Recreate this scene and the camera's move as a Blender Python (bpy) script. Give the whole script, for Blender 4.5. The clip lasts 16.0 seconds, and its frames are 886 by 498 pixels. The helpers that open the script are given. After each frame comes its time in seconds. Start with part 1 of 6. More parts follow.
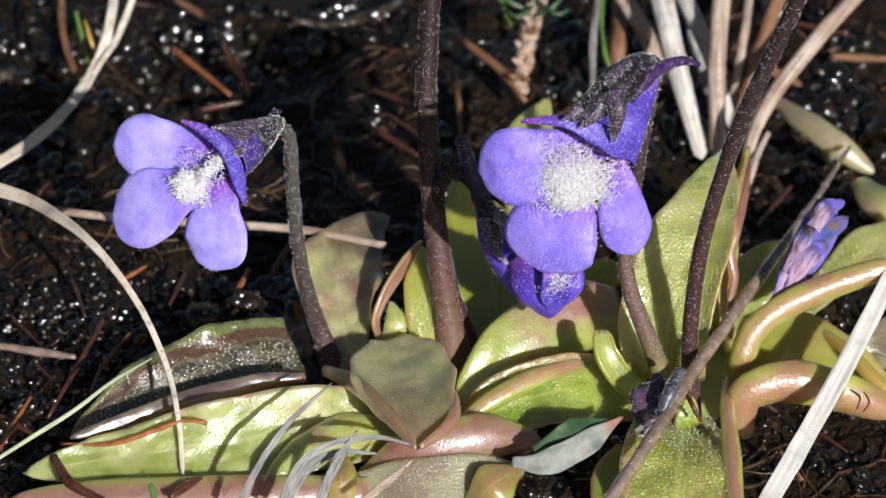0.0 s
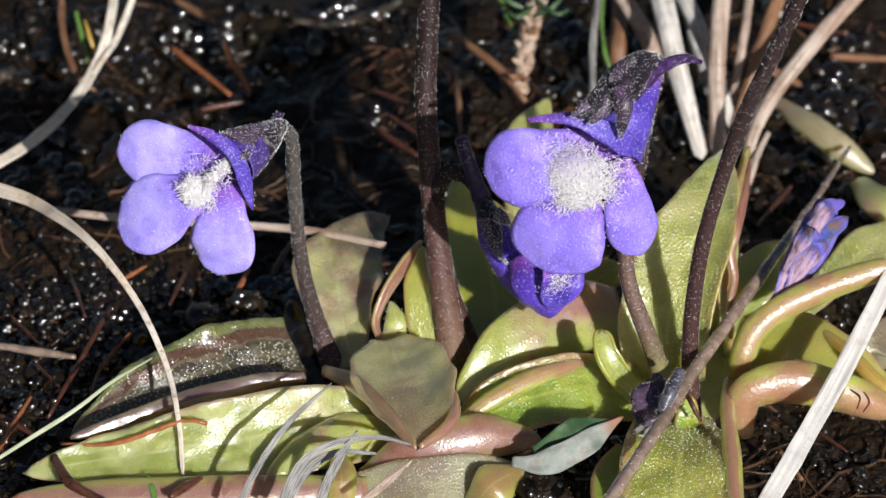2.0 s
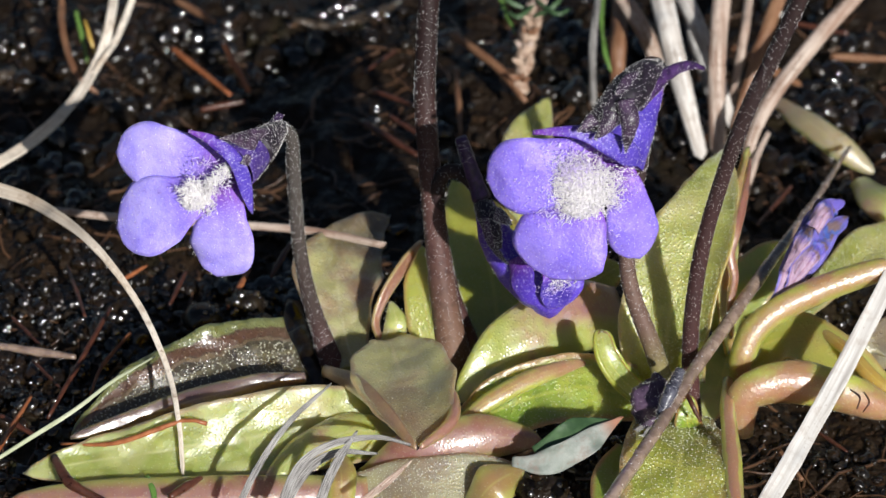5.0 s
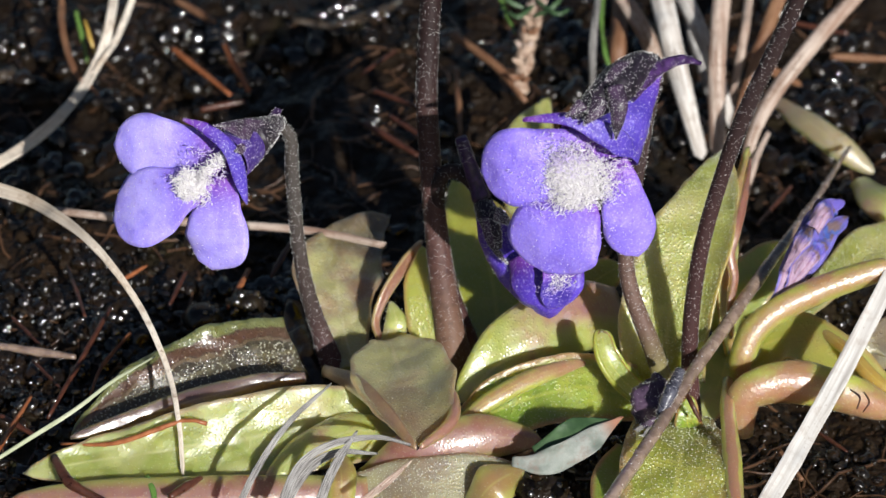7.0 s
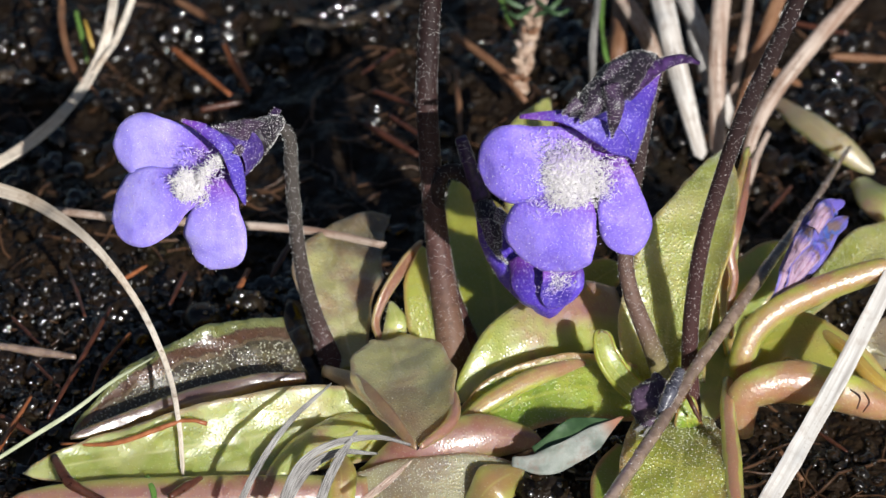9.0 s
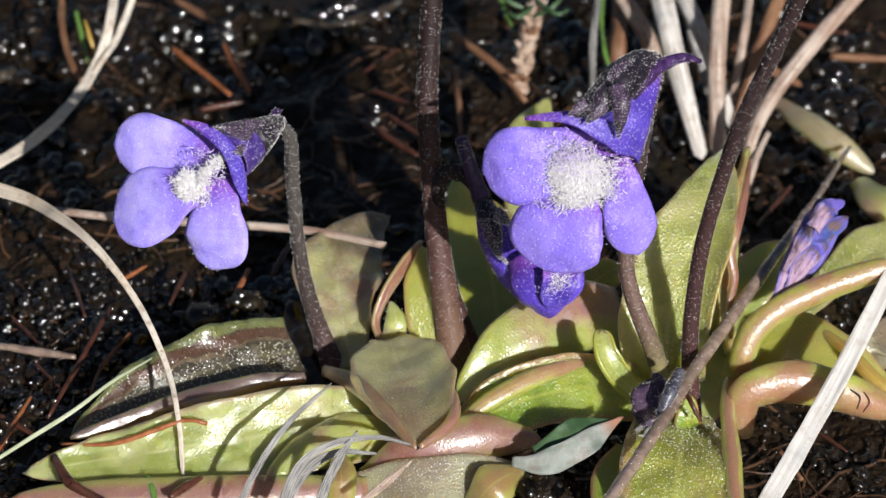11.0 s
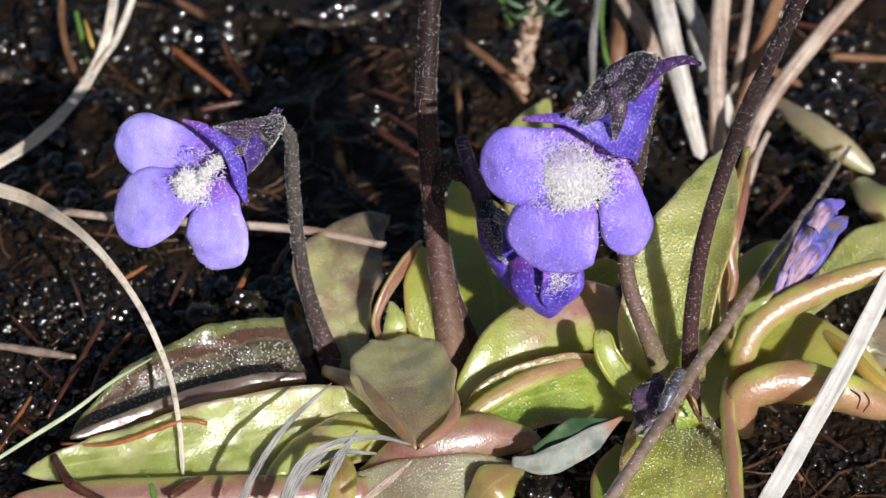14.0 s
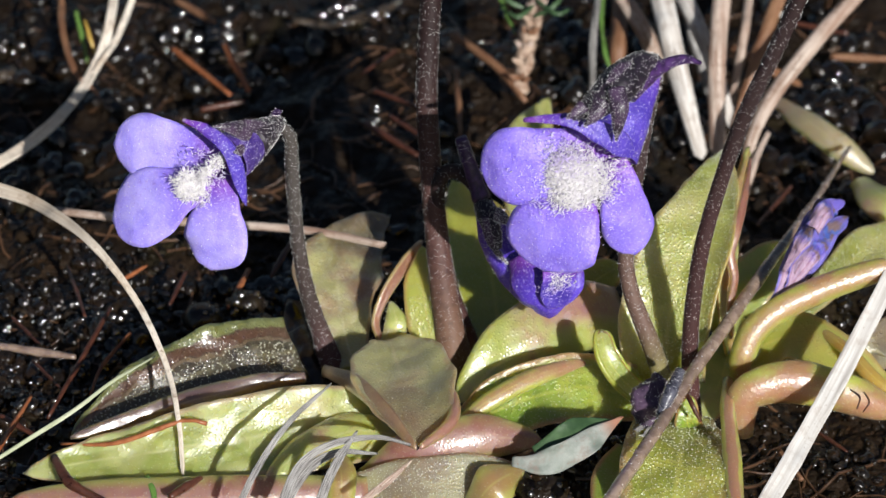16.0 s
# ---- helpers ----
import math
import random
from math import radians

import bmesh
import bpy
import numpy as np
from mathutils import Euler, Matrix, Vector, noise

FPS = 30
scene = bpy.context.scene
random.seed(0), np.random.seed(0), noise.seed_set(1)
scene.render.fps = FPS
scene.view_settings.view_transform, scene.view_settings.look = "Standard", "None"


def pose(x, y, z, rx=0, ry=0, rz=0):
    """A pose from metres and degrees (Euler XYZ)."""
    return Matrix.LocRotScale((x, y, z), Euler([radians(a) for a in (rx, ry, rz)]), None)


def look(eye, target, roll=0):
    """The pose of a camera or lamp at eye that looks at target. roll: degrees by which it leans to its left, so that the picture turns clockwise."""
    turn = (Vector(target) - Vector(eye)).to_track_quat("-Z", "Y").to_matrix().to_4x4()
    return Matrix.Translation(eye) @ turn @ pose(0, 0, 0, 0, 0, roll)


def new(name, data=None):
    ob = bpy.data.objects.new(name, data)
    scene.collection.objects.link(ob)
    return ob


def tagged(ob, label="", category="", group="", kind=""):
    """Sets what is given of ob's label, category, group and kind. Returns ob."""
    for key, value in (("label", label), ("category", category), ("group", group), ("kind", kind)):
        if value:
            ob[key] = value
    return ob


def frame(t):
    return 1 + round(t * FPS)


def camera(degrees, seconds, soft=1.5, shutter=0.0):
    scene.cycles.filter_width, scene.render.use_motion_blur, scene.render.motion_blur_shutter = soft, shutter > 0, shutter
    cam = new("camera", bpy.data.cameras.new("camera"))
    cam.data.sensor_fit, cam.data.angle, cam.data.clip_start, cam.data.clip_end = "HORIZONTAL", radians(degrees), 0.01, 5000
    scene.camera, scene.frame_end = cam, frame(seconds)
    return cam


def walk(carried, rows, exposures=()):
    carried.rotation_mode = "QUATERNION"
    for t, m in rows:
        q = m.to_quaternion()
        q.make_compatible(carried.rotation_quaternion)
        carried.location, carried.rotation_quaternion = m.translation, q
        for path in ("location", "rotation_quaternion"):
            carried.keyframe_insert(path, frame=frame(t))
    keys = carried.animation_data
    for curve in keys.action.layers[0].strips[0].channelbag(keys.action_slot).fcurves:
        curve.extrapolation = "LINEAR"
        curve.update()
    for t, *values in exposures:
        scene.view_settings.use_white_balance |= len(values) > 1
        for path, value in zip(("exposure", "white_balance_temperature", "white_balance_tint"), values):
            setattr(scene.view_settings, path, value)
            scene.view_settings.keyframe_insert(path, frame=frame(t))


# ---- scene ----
# A macro view of two butterwort plants on wet black peat. Lengths of things are written in millimetres.
MM = 0.001

# ---- camera: stands still ----
cam = camera(18.0, 16.0, soft=1.5)
cam.data.dof.use_dof, cam.data.dof.focus_distance, cam.data.dof.aperture_fstop = True, 0.286, 46.0
EYE, AIM = (0.0, -0.27032, 0.18928), (0.0, 0.0, 0.0)
walk(cam, [(0.0, look(EYE, AIM)), (16.0, look(EYE, AIM))])

# ---- daylight ----
SUN_TO = Vector((0.36, -0.80, 0.44)).normalized()
sun = new("sun", bpy.data.lights.new("sun", "SUN"))
sun.data.energy, sun.data.angle, sun.data.color = 4.8, radians(0.55), (1.0, 0.985, 0.955)
sun.matrix_world = look(SUN_TO * 2.0, (0, 0, 0))
world = bpy.data.worlds.new("sky")
scene.world = world
world.use_nodes = True
wn = world.node_tree.nodes
sky = wn.new("ShaderNodeTexSky")
sky.sky_type, sky.sun_disc = "NISHITA", False
sky.sun_elevation = math.asin(SUN_TO.z)
sky.sun_rotation = math.atan2(SUN_TO.x, SUN_TO.y)
world.node_tree.links.new(sky.outputs[0], wn["Background"].inputs[0])
wn["Background"].inputs[1].default_value = 0.042
scene.view_settings.exposure = 0.0


# ---- materials ----
class Mat:
    """A small wrapper for building node materials; coordinates are in millimetres."""

    def __init__(self, name):
        self.m = bpy.data.materials.new(name)
        self.m.use_nodes = True
        self.t = self.m.node_tree
        self.b = self.t.nodes["Principled BSDF"]
        self.tc = self.t.nodes.new("ShaderNodeTexCoord")
        self.mm = self.math("MULTIPLY", self.tc.outputs["Object"], 1000.0, vec=True)

    def put(self, socket, value):
        if isinstance(value, bpy.types.NodeSocket):
            self.t.links.new(value, socket)
        elif isinstance(value, (tuple, list)) and len(value) == 3 and socket.type == "RGBA":
            socket.default_value = (*value, 1)
        else:
            socket.default_value = value

    def math(self, op, a, b=0.0, vec=False, clamp=False):
        if vec:
            n = self.t.nodes.new("ShaderNodeVectorMath")
            n.operation = op
            self.put(n.inputs[0], a)
            self.put(n.inputs[1], (b, b, b) if isinstance(b, float) else b)
            return n.outputs[0]
        n = self.t.nodes.new("ShaderNodeMath")
        n.operation, n.use_clamp = op, clamp
        self.put(n.inputs[0], a)
        self.put(n.inputs[1], b)
        return n.outputs[0]

    def noise(self, scale, detail=3.0, rough=0.55, at=None):
        n = self.t.nodes.new("ShaderNodeTexNoise")
        n.inputs["Scale"].default_value, n.inputs["Detail"].default_value = scale, detail
        n.inputs["Roughness"].default_value = rough
        self.t.links.new(at or self.mm, n.inputs["Vector"])
        return n.outputs["Fac"]

    def cells(self, scale, out="Distance", at=None):
        n = self.t.nodes.new("ShaderNodeTexVoronoi")
        n.inputs["Scale"].default_value = scale
        self.t.links.new(at or self.mm, n.inputs["Vector"])
        return n.outputs[out]

    def ramp(self, x, lo, hi, a=0.0, b=1.0):
        n = self.t.nodes.new("ShaderNodeMapRange")
        n.interpolation_type = "SMOOTHSTEP"
        for k, v in zip(("Value", "From Min", "From Max", "To Min", "To Max"), (x, lo, hi, a, b)):
            self.put(n.inputs[k], v)
        return n.outputs[0]

    def mix(self, f, a, b):
        n = self.t.nodes.new("ShaderNodeMix")
        n.data_type = "RGBA"
        self.put(n.inputs[0], f)
        self.put(n.inputs[6], a)
        self.put(n.inputs[7], b)
        return n.outputs[2]

    def uv(self):
        s = self.t.nodes.new("ShaderNodeSeparateXYZ")
        self.t.links.new(self.tc.outputs["UV"], s.inputs[0])
        return s.outputs[0], s.outputs[1]

    def random(self):
        n = self.t.nodes.new("ShaderNodeObjectInfo")
        return n.outputs["Random"]

    def stretched(self, x, y, z):
        return self.math("MULTIPLY", self.mm, (x, y, z), vec=True)

    def bump(self, h, strength, dist, coat=1.0):
        n = self.t.nodes.new("ShaderNodeBump")
        n.inputs["Strength"].default_value, n.inputs["Distance"].default_value = strength, dist * MM
        self.t.links.new(h, n.inputs["Height"])
        self.t.links.new(n.outputs[0], self.b.inputs["Normal"])
        if coat < 1.0:
            n = self.t.nodes.new("ShaderNodeBump")
            n.inputs["Strength"].default_value, n.inputs["Distance"].default_value = coat, dist * MM
            self.t.links.new(h, n.inputs["Height"])
        self.t.links.new(n.outputs[0], self.b.inputs["Coat Normal"])

    def surf(self, colour, rough, spec=0.5, sss=0.0, sss_mm=0.6, coat=0.0, coat_rough=0.1, coat_ior=1.5):
        self.put(self.b.inputs["Base Color"], colour)
        self.put(self.b.inputs["Roughness"], rough)
        self.put(self.b.inputs["Specular IOR Level"], spec)
        if sss:
            self.b.inputs["Subsurface Weight"].default_value = sss
            self.b.inputs["Subsurface Scale"].default_value = sss_mm * MM
            self.b.inputs["Subsurface Radius"].default_value = (1.0, 0.8, 0.35)
        if coat:
            self.put(self.b.inputs["Coat Weight"], coat)
            self.b.inputs["Coat Roughness"].default_value = coat_rough
            self.b.inputs["Coat IOR"].default_value = coat_ior
        return self.m


def leaf_material(name, green, yellow, margin, stain, stain_at=0.62, glands=1.0, coat=0.45, relief=1.0, edge_at=0.72, sheen=0.3, edge_to=0.98, bands=(), wilt=0.0, blush=None):
    """Fleshy sticky leaf: mottled colour, tinted margins, fine glistening gland heads."""
    k = Mat(name)
    u, v = k.uv()
    base = k.mix(k.ramp(k.noise(0.16, 3), 0.35, 0.65), green, yellow)
    vein = k.ramp(k.math("ABSOLUTE", k.math("SUBTRACT", u, 0.5)), 0.0, 0.045)
    base = k.mix(vein, yellow, base)
    edge = k.math("MULTIPLY", k.math("ABSOLUTE", k.math("SUBTRACT", u, 0.5)), 2.0)
    edge = k.math("ADD", edge, k.math("MULTIPLY", k.math("SUBTRACT", k.noise(0.5, 3), 0.5), 0.35))
    base = k.mix(k.math("MULTIPLY", k.ramp(edge, edge_at, edge_to), 0.85), base, margin)
    spots = k.ramp(k.noise(0.16, 5, 0.6), stain_at - 0.06, stain_at + 0.14, 0.0, 0.85)
    base = k.mix(spots, base, stain)
    if wilt:
        gone = k.math("ADD", v, k.math("MULTIPLY", k.noise(0.3, 4), 0.5))
        base = k.mix(k.ramp(gone, 0.72, 1.0, 0.0, wilt), base, (0.13, 0.085, 0.05))
    if blush:
        near = k.math("ADD", k.math("SUBTRACT", 1.0, v), k.math("MULTIPLY", k.math("SUBTRACT", k.noise(0.22, 4), 0.5), 0.9))
        base = k.mix(k.math("MULTIPLY", k.ramp(near, 0.25, 0.6, 0.0, 0.85), k.ramp(u, 0.3, 0.6)), base, blush)
    for at, wide, tone in bands:
        across = k.math("ADD", u, k.math("MULTIPLY", k.math("SUBTRACT", k.noise(0.3, 4), 0.5), 0.3))
        off = k.math("ABSOLUTE", k.math("SUBTRACT", across, at))
        base = k.mix(k.ramp(off, wide * 0.7, wide, 0.95, 0.0), base, tone)
    base = k.mix(k.ramp(k.noise(0.9, 4, 0.65), 0.45, 0.75, 0.0, 0.16), base, margin)
    fine = k.cells(2.7)
    base = k.mix(k.ramp(fine, 0.0, 0.3, 0.22, 0.0), base, (0.78, 0.80, 0.62))
    h = k.math("ADD", k.math("MULTIPLY", k.ramp(fine, 0.0, 0.55, 1.0, 0.0), 0.30 * glands), k.math("MULTIPLY", k.noise(0.7, 4), 0.9 * relief))
    k.bump(h, 1.0, 0.2)
    return k.surf(base, k.ramp(k.noise(0.5, 3), 0.35, 0.65, 0.36, 0.52), 0.8, 0.85, 3.0, coat, sheen, 1.7)


def petal_material(name, a, b, base_tint):
    k = Mat(name)
    u, v = k.uv()
    c = k.mix(k.ramp(k.noise(0.35, 4), 0.3, 0.7), a, b)
    veins = k.noise(1.0, 4, 0.6, k.stretched(2.2, 2.2, 2.2))
    c = k.mix(k.ramp(veins, 0.55, 0.75, 0.0, 0.4), c, base_tint)
    c = k.mix(k.ramp(v, 0.05, 0.6, 0.85, 0.0), c, base_tint)
    c = k.mix(k.ramp(v, 0.0, 0.3, 0.6, 0.0), c, (0.24, 0.05, 0.42))
    c = k.mix(k.ramp(k.noise(3.6, 3, 0.6), 0.5, 0.72, 0.0, 0.34), c, (0.64, 0.56, 0.95))
    fine = k.cells(4.5)
    h = k.math("ADD", k.math("MULTIPLY", fine, 0.5), k.math("MULTIPLY", k.noise(0.9, 3), 1.2))
    k.bump(h, 0.4, 0.16)
    return k.surf(c, k.ramp(k.noise(3.0), 0.3, 0.7, 0.36, 0.6), 0.5, 0.2, 0.5)


def plain(name, a, b, scale=1.0, rough=(0.4, 0.7), bump=0.3, spec=0.5, sss=0.0, coat=0.0, fibre=None, detail=4.0, coat_rough=0.1, dirt=None, tip=None):
    """Two-tone mottled surface; fibre stretches the grain along the blade's length by its uv."""
    k = Mat(name)
    at = None
    if fibre:
        n = k.t.nodes.new("ShaderNodeMapping")
        n.inputs["Scale"].default_value = fibre
        k.t.links.new(k.tc.outputs["UV"], n.inputs["Vector"])
        at = n.outputs[0]
    g = k.noise(scale if not fibre else 1.0, detail, 0.6, at)
    big = k.noise(0.12, 2)
    f = k.math("ADD", k.math("MULTIPLY", g, 0.7), k.math("MULTIPLY", big, 0.3))
    c = k.mix(k.ramp(f, 0.36, 0.64), a, b)
    if dirt:
        c = k.mix(k.ramp(k.noise(0.45, 5, 0.7), 0.5, 0.72, 0.0, 0.75), c, dirt)
        c = k.mix(k.ramp(k.noise(2.2, 3, 0.6), 0.62, 0.72, 0.0, 0.8), c, dirt)
    if tip:
        u, v = k.uv()
        c = k.mix(k.ramp(k.math("ADD", v, k.math("MULTIPLY", g, 0.1)), 0.78, 0.98), c, tip)
    k.bump(g, bump, 0.25)
    return k.surf(c, k.ramp(g, 0.3, 0.7, rough[0], rough[1]), spec, sss, 0.6, coat, coat_rough)


M_LEAF = leaf_material("butterwort_leaf", (0.20, 0.31, 0.022), (0.42, 0.47, 0.08), (0.42, 0.17, 0.09), (0.34, 0.30, 0.06), 0.66)
M_LEAF_PALE = leaf_material("butterwort_leaf_pale", (0.27, 0.35, 0.06), (0.48, 0.50, 0.13), (0.50, 0.26, 0.12), (0.44, 0.34, 0.12), 0.62, 0.4, 1.0, 0.5, 0.8, 0.34)
M_LEAF_TALL = leaf_material("butterwort_leaf_standing", (0.32, 0.35, 0.05), (0.52, 0.50, 0.15), (0.46, 0.30, 0.12), (0.48, 0.40, 0.17), 0.58, 1.6, 1.0, 0.7, 0.86, 0.36)
M_LEAF_FRONT = leaf_material("butterwort_leaf_low", (0.31, 0.36, 0.06), (0.52, 0.52, 0.20), (0.50, 0.28, 0.15), (0.46, 0.38, 0.16), 0.62, 0.5, 1.0, 0.4, 0.85, 0.42)
M_LEAF_FADED = leaf_material("butterwort_leaf_faded", (0.37, 0.29, 0.17), (0.42, 0.35, 0.22), (0.33, 0.35, 0.12), (0.38, 0.22, 0.15), 0.56, 0.4, 0.6, 0.4, 0.55, 0.36)
M_LEAF_CUPPED = leaf_material("butterwort_leaf_cupped", (0.42, 0.39, 0.17), (0.54, 0.48, 0.26), (0.42, 0.26, 0.15), (0.36, 0.24, 0.13), 0.54, 0.9, 0.9, 0.5, 0.85, 0.34, wilt=0.6)
M_LEAF_TAN = leaf_material("butterwort_leaf_tan", (0.30, 0.19, 0.10), (0.38, 0.27, 0.14), (0.33, 0.20, 0.11), (0.24, 0.12, 0.08), 0.5, 0.3, 0.8, 0.4, 0.6, 0.3)
M_LEAF_DEEP = leaf_material("butterwort_leaf_deep", (0.33, 0.36, 0.03), (0.49, 0.47, 0.07), (0.36, 0.20, 0.07), (0.3, 0.3, 0.05), 0.66)
M_LEAF_PINK = leaf_material("butterwort_leaf_pink", (0.34, 0.20, 0.085), (0.41, 0.32, 0.11), (0.42, 0.41, 0.10), (0.30, 0.10, 0.075), 0.52, 0.2, 0.8, 0.5, 0.22, 0.24, 0.85)
M_LEAF_ROSE = leaf_material("butterwort_leaf_rosy", (0.29, 0.13, 0.11), (0.36, 0.20, 0.145), (0.36, 0.36, 0.09), (0.26, 0.08, 0.07), 0.5, 0.25, 0.9, 0.5, 0.3, 0.25, 0.9)
M_LEAF_BLUSH = leaf_material("butterwort_leaf_blush", (0.44, 0.47, 0.12), (0.54, 0.53, 0.20), (0.44, 0.47, 0.12), (0.38, 0.18, 0.15), 0.49, 0.6, 1.0, 0.6, 0.6, 0.27)
M_LEAF_FLUSHED = leaf_material("butterwort_leaf_flushed", (0.40, 0.44, 0.09), (0.52, 0.51, 0.17), (0.46, 0.46, 0.10), (0.40, 0.22, 0.15), 0.55, 0.5, 1.0, 0.25, 0.6, 0.27, blush=(0.36, 0.15, 0.16))
M_LEAF_GRAIN = leaf_material("butterwort_leaf_granular", (0.25, 0.28, 0.03), (0.43, 0.42, 0.08), (0.44, 0.22, 0.10), (0.40, 0.29, 0.08), 0.58, 1.6, 0.9, 1.0, 0.72, 0.25)
M_LEAF_STRIPE = leaf_material("butterwort_leaf_striped", (0.38, 0.40, 0.05), (0.46, 0.45, 0.10), (0.34, 0.38, 0.05), (0.42, 0.26, 0.12), 0.6, 0.4, 1.0, 0.5, 0.6, 0.2, bands=((0.55, 0.24, (0.42, 0.20, 0.13)),))
M_LEAF_OCHRE = leaf_material("butterwort_leaf_ochre", (0.46, 0.25, 0.05), (0.60, 0.42, 0.10), (0.50, 0.42, 0.08), (0.42, 0.17, 0.07), 0.55, 0.3, 1.0, 0.5, 0.6, 0.2)
M_LEAF_ARCH = leaf_material("butterwort_leaf_arched", (0.40, 0.24, 0.12), (0.47, 0.35, 0.15), (0.41, 0.45, 0.07), (0.40, 0.17, 0.11), 0.46, 0.4, 0.5, 0.6, 0.2, 0.3, 0.7)
M_LEAF_PURPLE = leaf_material("butterwort_leaf_purple", (0.17, 0.10, 0.095), (0.26, 0.18, 0.15), (0.28, 0.25, 0.12), (0.10, 0.05, 0.05), 0.5, 0.2, 1.0, 0.3, 0.5, 0.27, 0.9)
M_LEAF_RED = leaf_material("butterwort_leaf_reddened", (0.27, 0.10, 0.075), (0.36, 0.19, 0.12), (0.42, 0.32, 0.14), (0.18, 0.055, 0.05), 0.5, 0.3, 0.8)
M_LEAF_BROWN = leaf_material("butterwort_leaf_browned", (0.44, 0.40, 0.16), (0.58, 0.54, 0.30), (0.34, 0.18, 0.10), (0.30, 0.16, 0.10), 0.50, 1.2, 0.8, 1.0, 0.84, 0.36, wilt=0.85)
M_LEAF_OLIVE = leaf_material("butterwort_leaf_olive", (0.36, 0.32, 0.17), (0.47, 0.43, 0.26), (0.36, 0.19, 0.12), (0.20, 0.14, 0.09), 0.52, 0.6, 0.8, 0.4, 0.85, 0.36)
M_LEAF_DEAD = leaf_material("butterwort_leaf_dead", (0.06, 0.045, 0.028), (0.17, 0.15, 0.09), (0.20, 0.18, 0.07), (0.045, 0.028, 0.02), 0.50, 1.0, 0.8, 0.8, 0.9, 0.2, 0.99,
                            ((0.96, 0.10, (0.19, 0.20, 0.065)), (0.79, 0.09, (0.12, 0.055, 0.03)), (0.68, 0.03, (0.20, 0.14, 0.09)), (0.12, 0.10, (0.05, 0.032, 0.022))))
M_LEAF_YELLOW = leaf_material("butterwort_leaf_yellowed", (0.36, 0.38, 0.05), (0.46, 0.42, 0.09), (0.52, 0.30, 0.10), (0.46, 0.30, 0.09), 0.62, 0.6, 0.5, 0.3)
M_PETAL = petal_material("violet_petal", (0.315, 0.25, 0.86), (0.475, 0.405, 0.95), (0.19, 0.075, 0.54))
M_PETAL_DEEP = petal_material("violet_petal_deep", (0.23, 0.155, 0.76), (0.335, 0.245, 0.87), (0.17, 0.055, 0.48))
M_PETAL_DARK = petal_material("deep_violet_corolla", (0.085, 0.04, 0.52), (0.14, 0.07, 0.62), (0.07, 0.02, 0.26))
M_PETAL_UPPER = petal_material("violet_upper_lip", (0.055, 0.028, 0.35), (0.105, 0.06, 0.49), (0.12, 0.04, 0.42))
M_THROAT = petal_material("magenta_throat", (0.17, 0.05, 0.40), (0.24, 0.09, 0.55), (0.13, 0.025, 0.24))
M_TUBE = petal_material("dark_purple_tube", (0.045, 0.018, 0.17), (0.09, 0.04, 0.30), (0.04, 0.015, 0.10))
M_CALYX = plain("dark_calyx", (0.010, 0.008, 0.013), (0.035, 0.022, 0.04), 1.3, (0.35, 0.55), 0.4)
M_SEPAL = plain("purplish_sepal", (0.02, 0.012, 0.024), (0.085, 0.045, 0.10), 0.7, (0.35, 0.55), 0.4)
M_BUD = plain("withered_bud", (0.035, 0.02, 0.045), (0.16, 0.10, 0.16), 0.6, (0.35, 0.55), 0.6)
M_STUB = plain("grey_stub", (0.02, 0.02, 0.03), (0.10, 0.10, 0.13), 0.9, (0.2, 0.4), 0.5, coat=0.6)
M_SPUR = plain("purple_spur", (0.022, 0.009, 0.04), (0.075, 0.03, 0.13), 1.2, (0.3, 0.5), 0.3)


def scape_material(name, foot, mid, top):
    k = Mat(name)
    u, v = k.uv()
    c = k.mix(k.ramp(v, 0.0, 0.3), foot, mid)
    c = k.mix(k.ramp(v, 0.35, 0.7), c, top)
    c = k.mix(k.ramp(k.noise(1.2, 4), 0.45, 0.75, 0.0, 0.5), c, top)
    k.bump(k.noise(1.5, 3), 0.4, 0.2)
    return k.surf(c, 0.6, 0.35, 0.1, 0.5)


M_SCAPE = scape_material("dark_scape", (0.10, 0.04, 0.035), (0.05, 0.02, 0.02), (0.03, 0.016, 0.016))
# The near-black top tone holds the large flower's shadow on this reddish stalk.
M_SCAPE_TALL = scape_material("tall_red_scape", (0.21, 0.12, 0.075), (0.10, 0.048, 0.042), (0.022, 0.010, 0.010))
M_SCAPE_RED = scape_material("reddish_scape", (0.34, 0.36, 0.09), (0.15, 0.09, 0.07), (0.045, 0.027, 0.027))
M_SCAPE_GREY = scape_material("grey_scape", (0.10, 0.045, 0.045), (0.055, 0.038, 0.035), (0.07, 0.06, 0.055))
# The white body colour stands for the sun's glint in clear drops.
M_GLAND = plain("gland_drop", (0.85, 0.85, 0.84), (0.95, 0.95, 0.94), 6.0, (0.12, 0.25), 0.0, 0.8)
# Whitened too: the pale colour carries the sparkle of the gland heads.
M_DEW = plain("leaf_gland_head", (0.66, 0.68, 0.50), (0.88, 0.89, 0.78), 3.0, (0.06, 0.12), 0.0, 1.0, coat=1.0, coat_rough=0.05)
M_GLAND_STALK = plain("gland_stalk", (0.07, 0.05, 0.05), (0.16, 0.12, 0.12), 3.0, (0.4, 0.6), 0.0)
M_PALATE = plain("pale_palate", (0.70, 0.64, 0.82), (0.84, 0.80, 0.86), 0.8, (0.5, 0.7), 0.3)
M_HAIR_LILAC = plain("lilac_throat_hair", (0.62, 0.50, 0.88), (0.80, 0.72, 0.92), 2.0, (0.5, 0.7), 0.0)
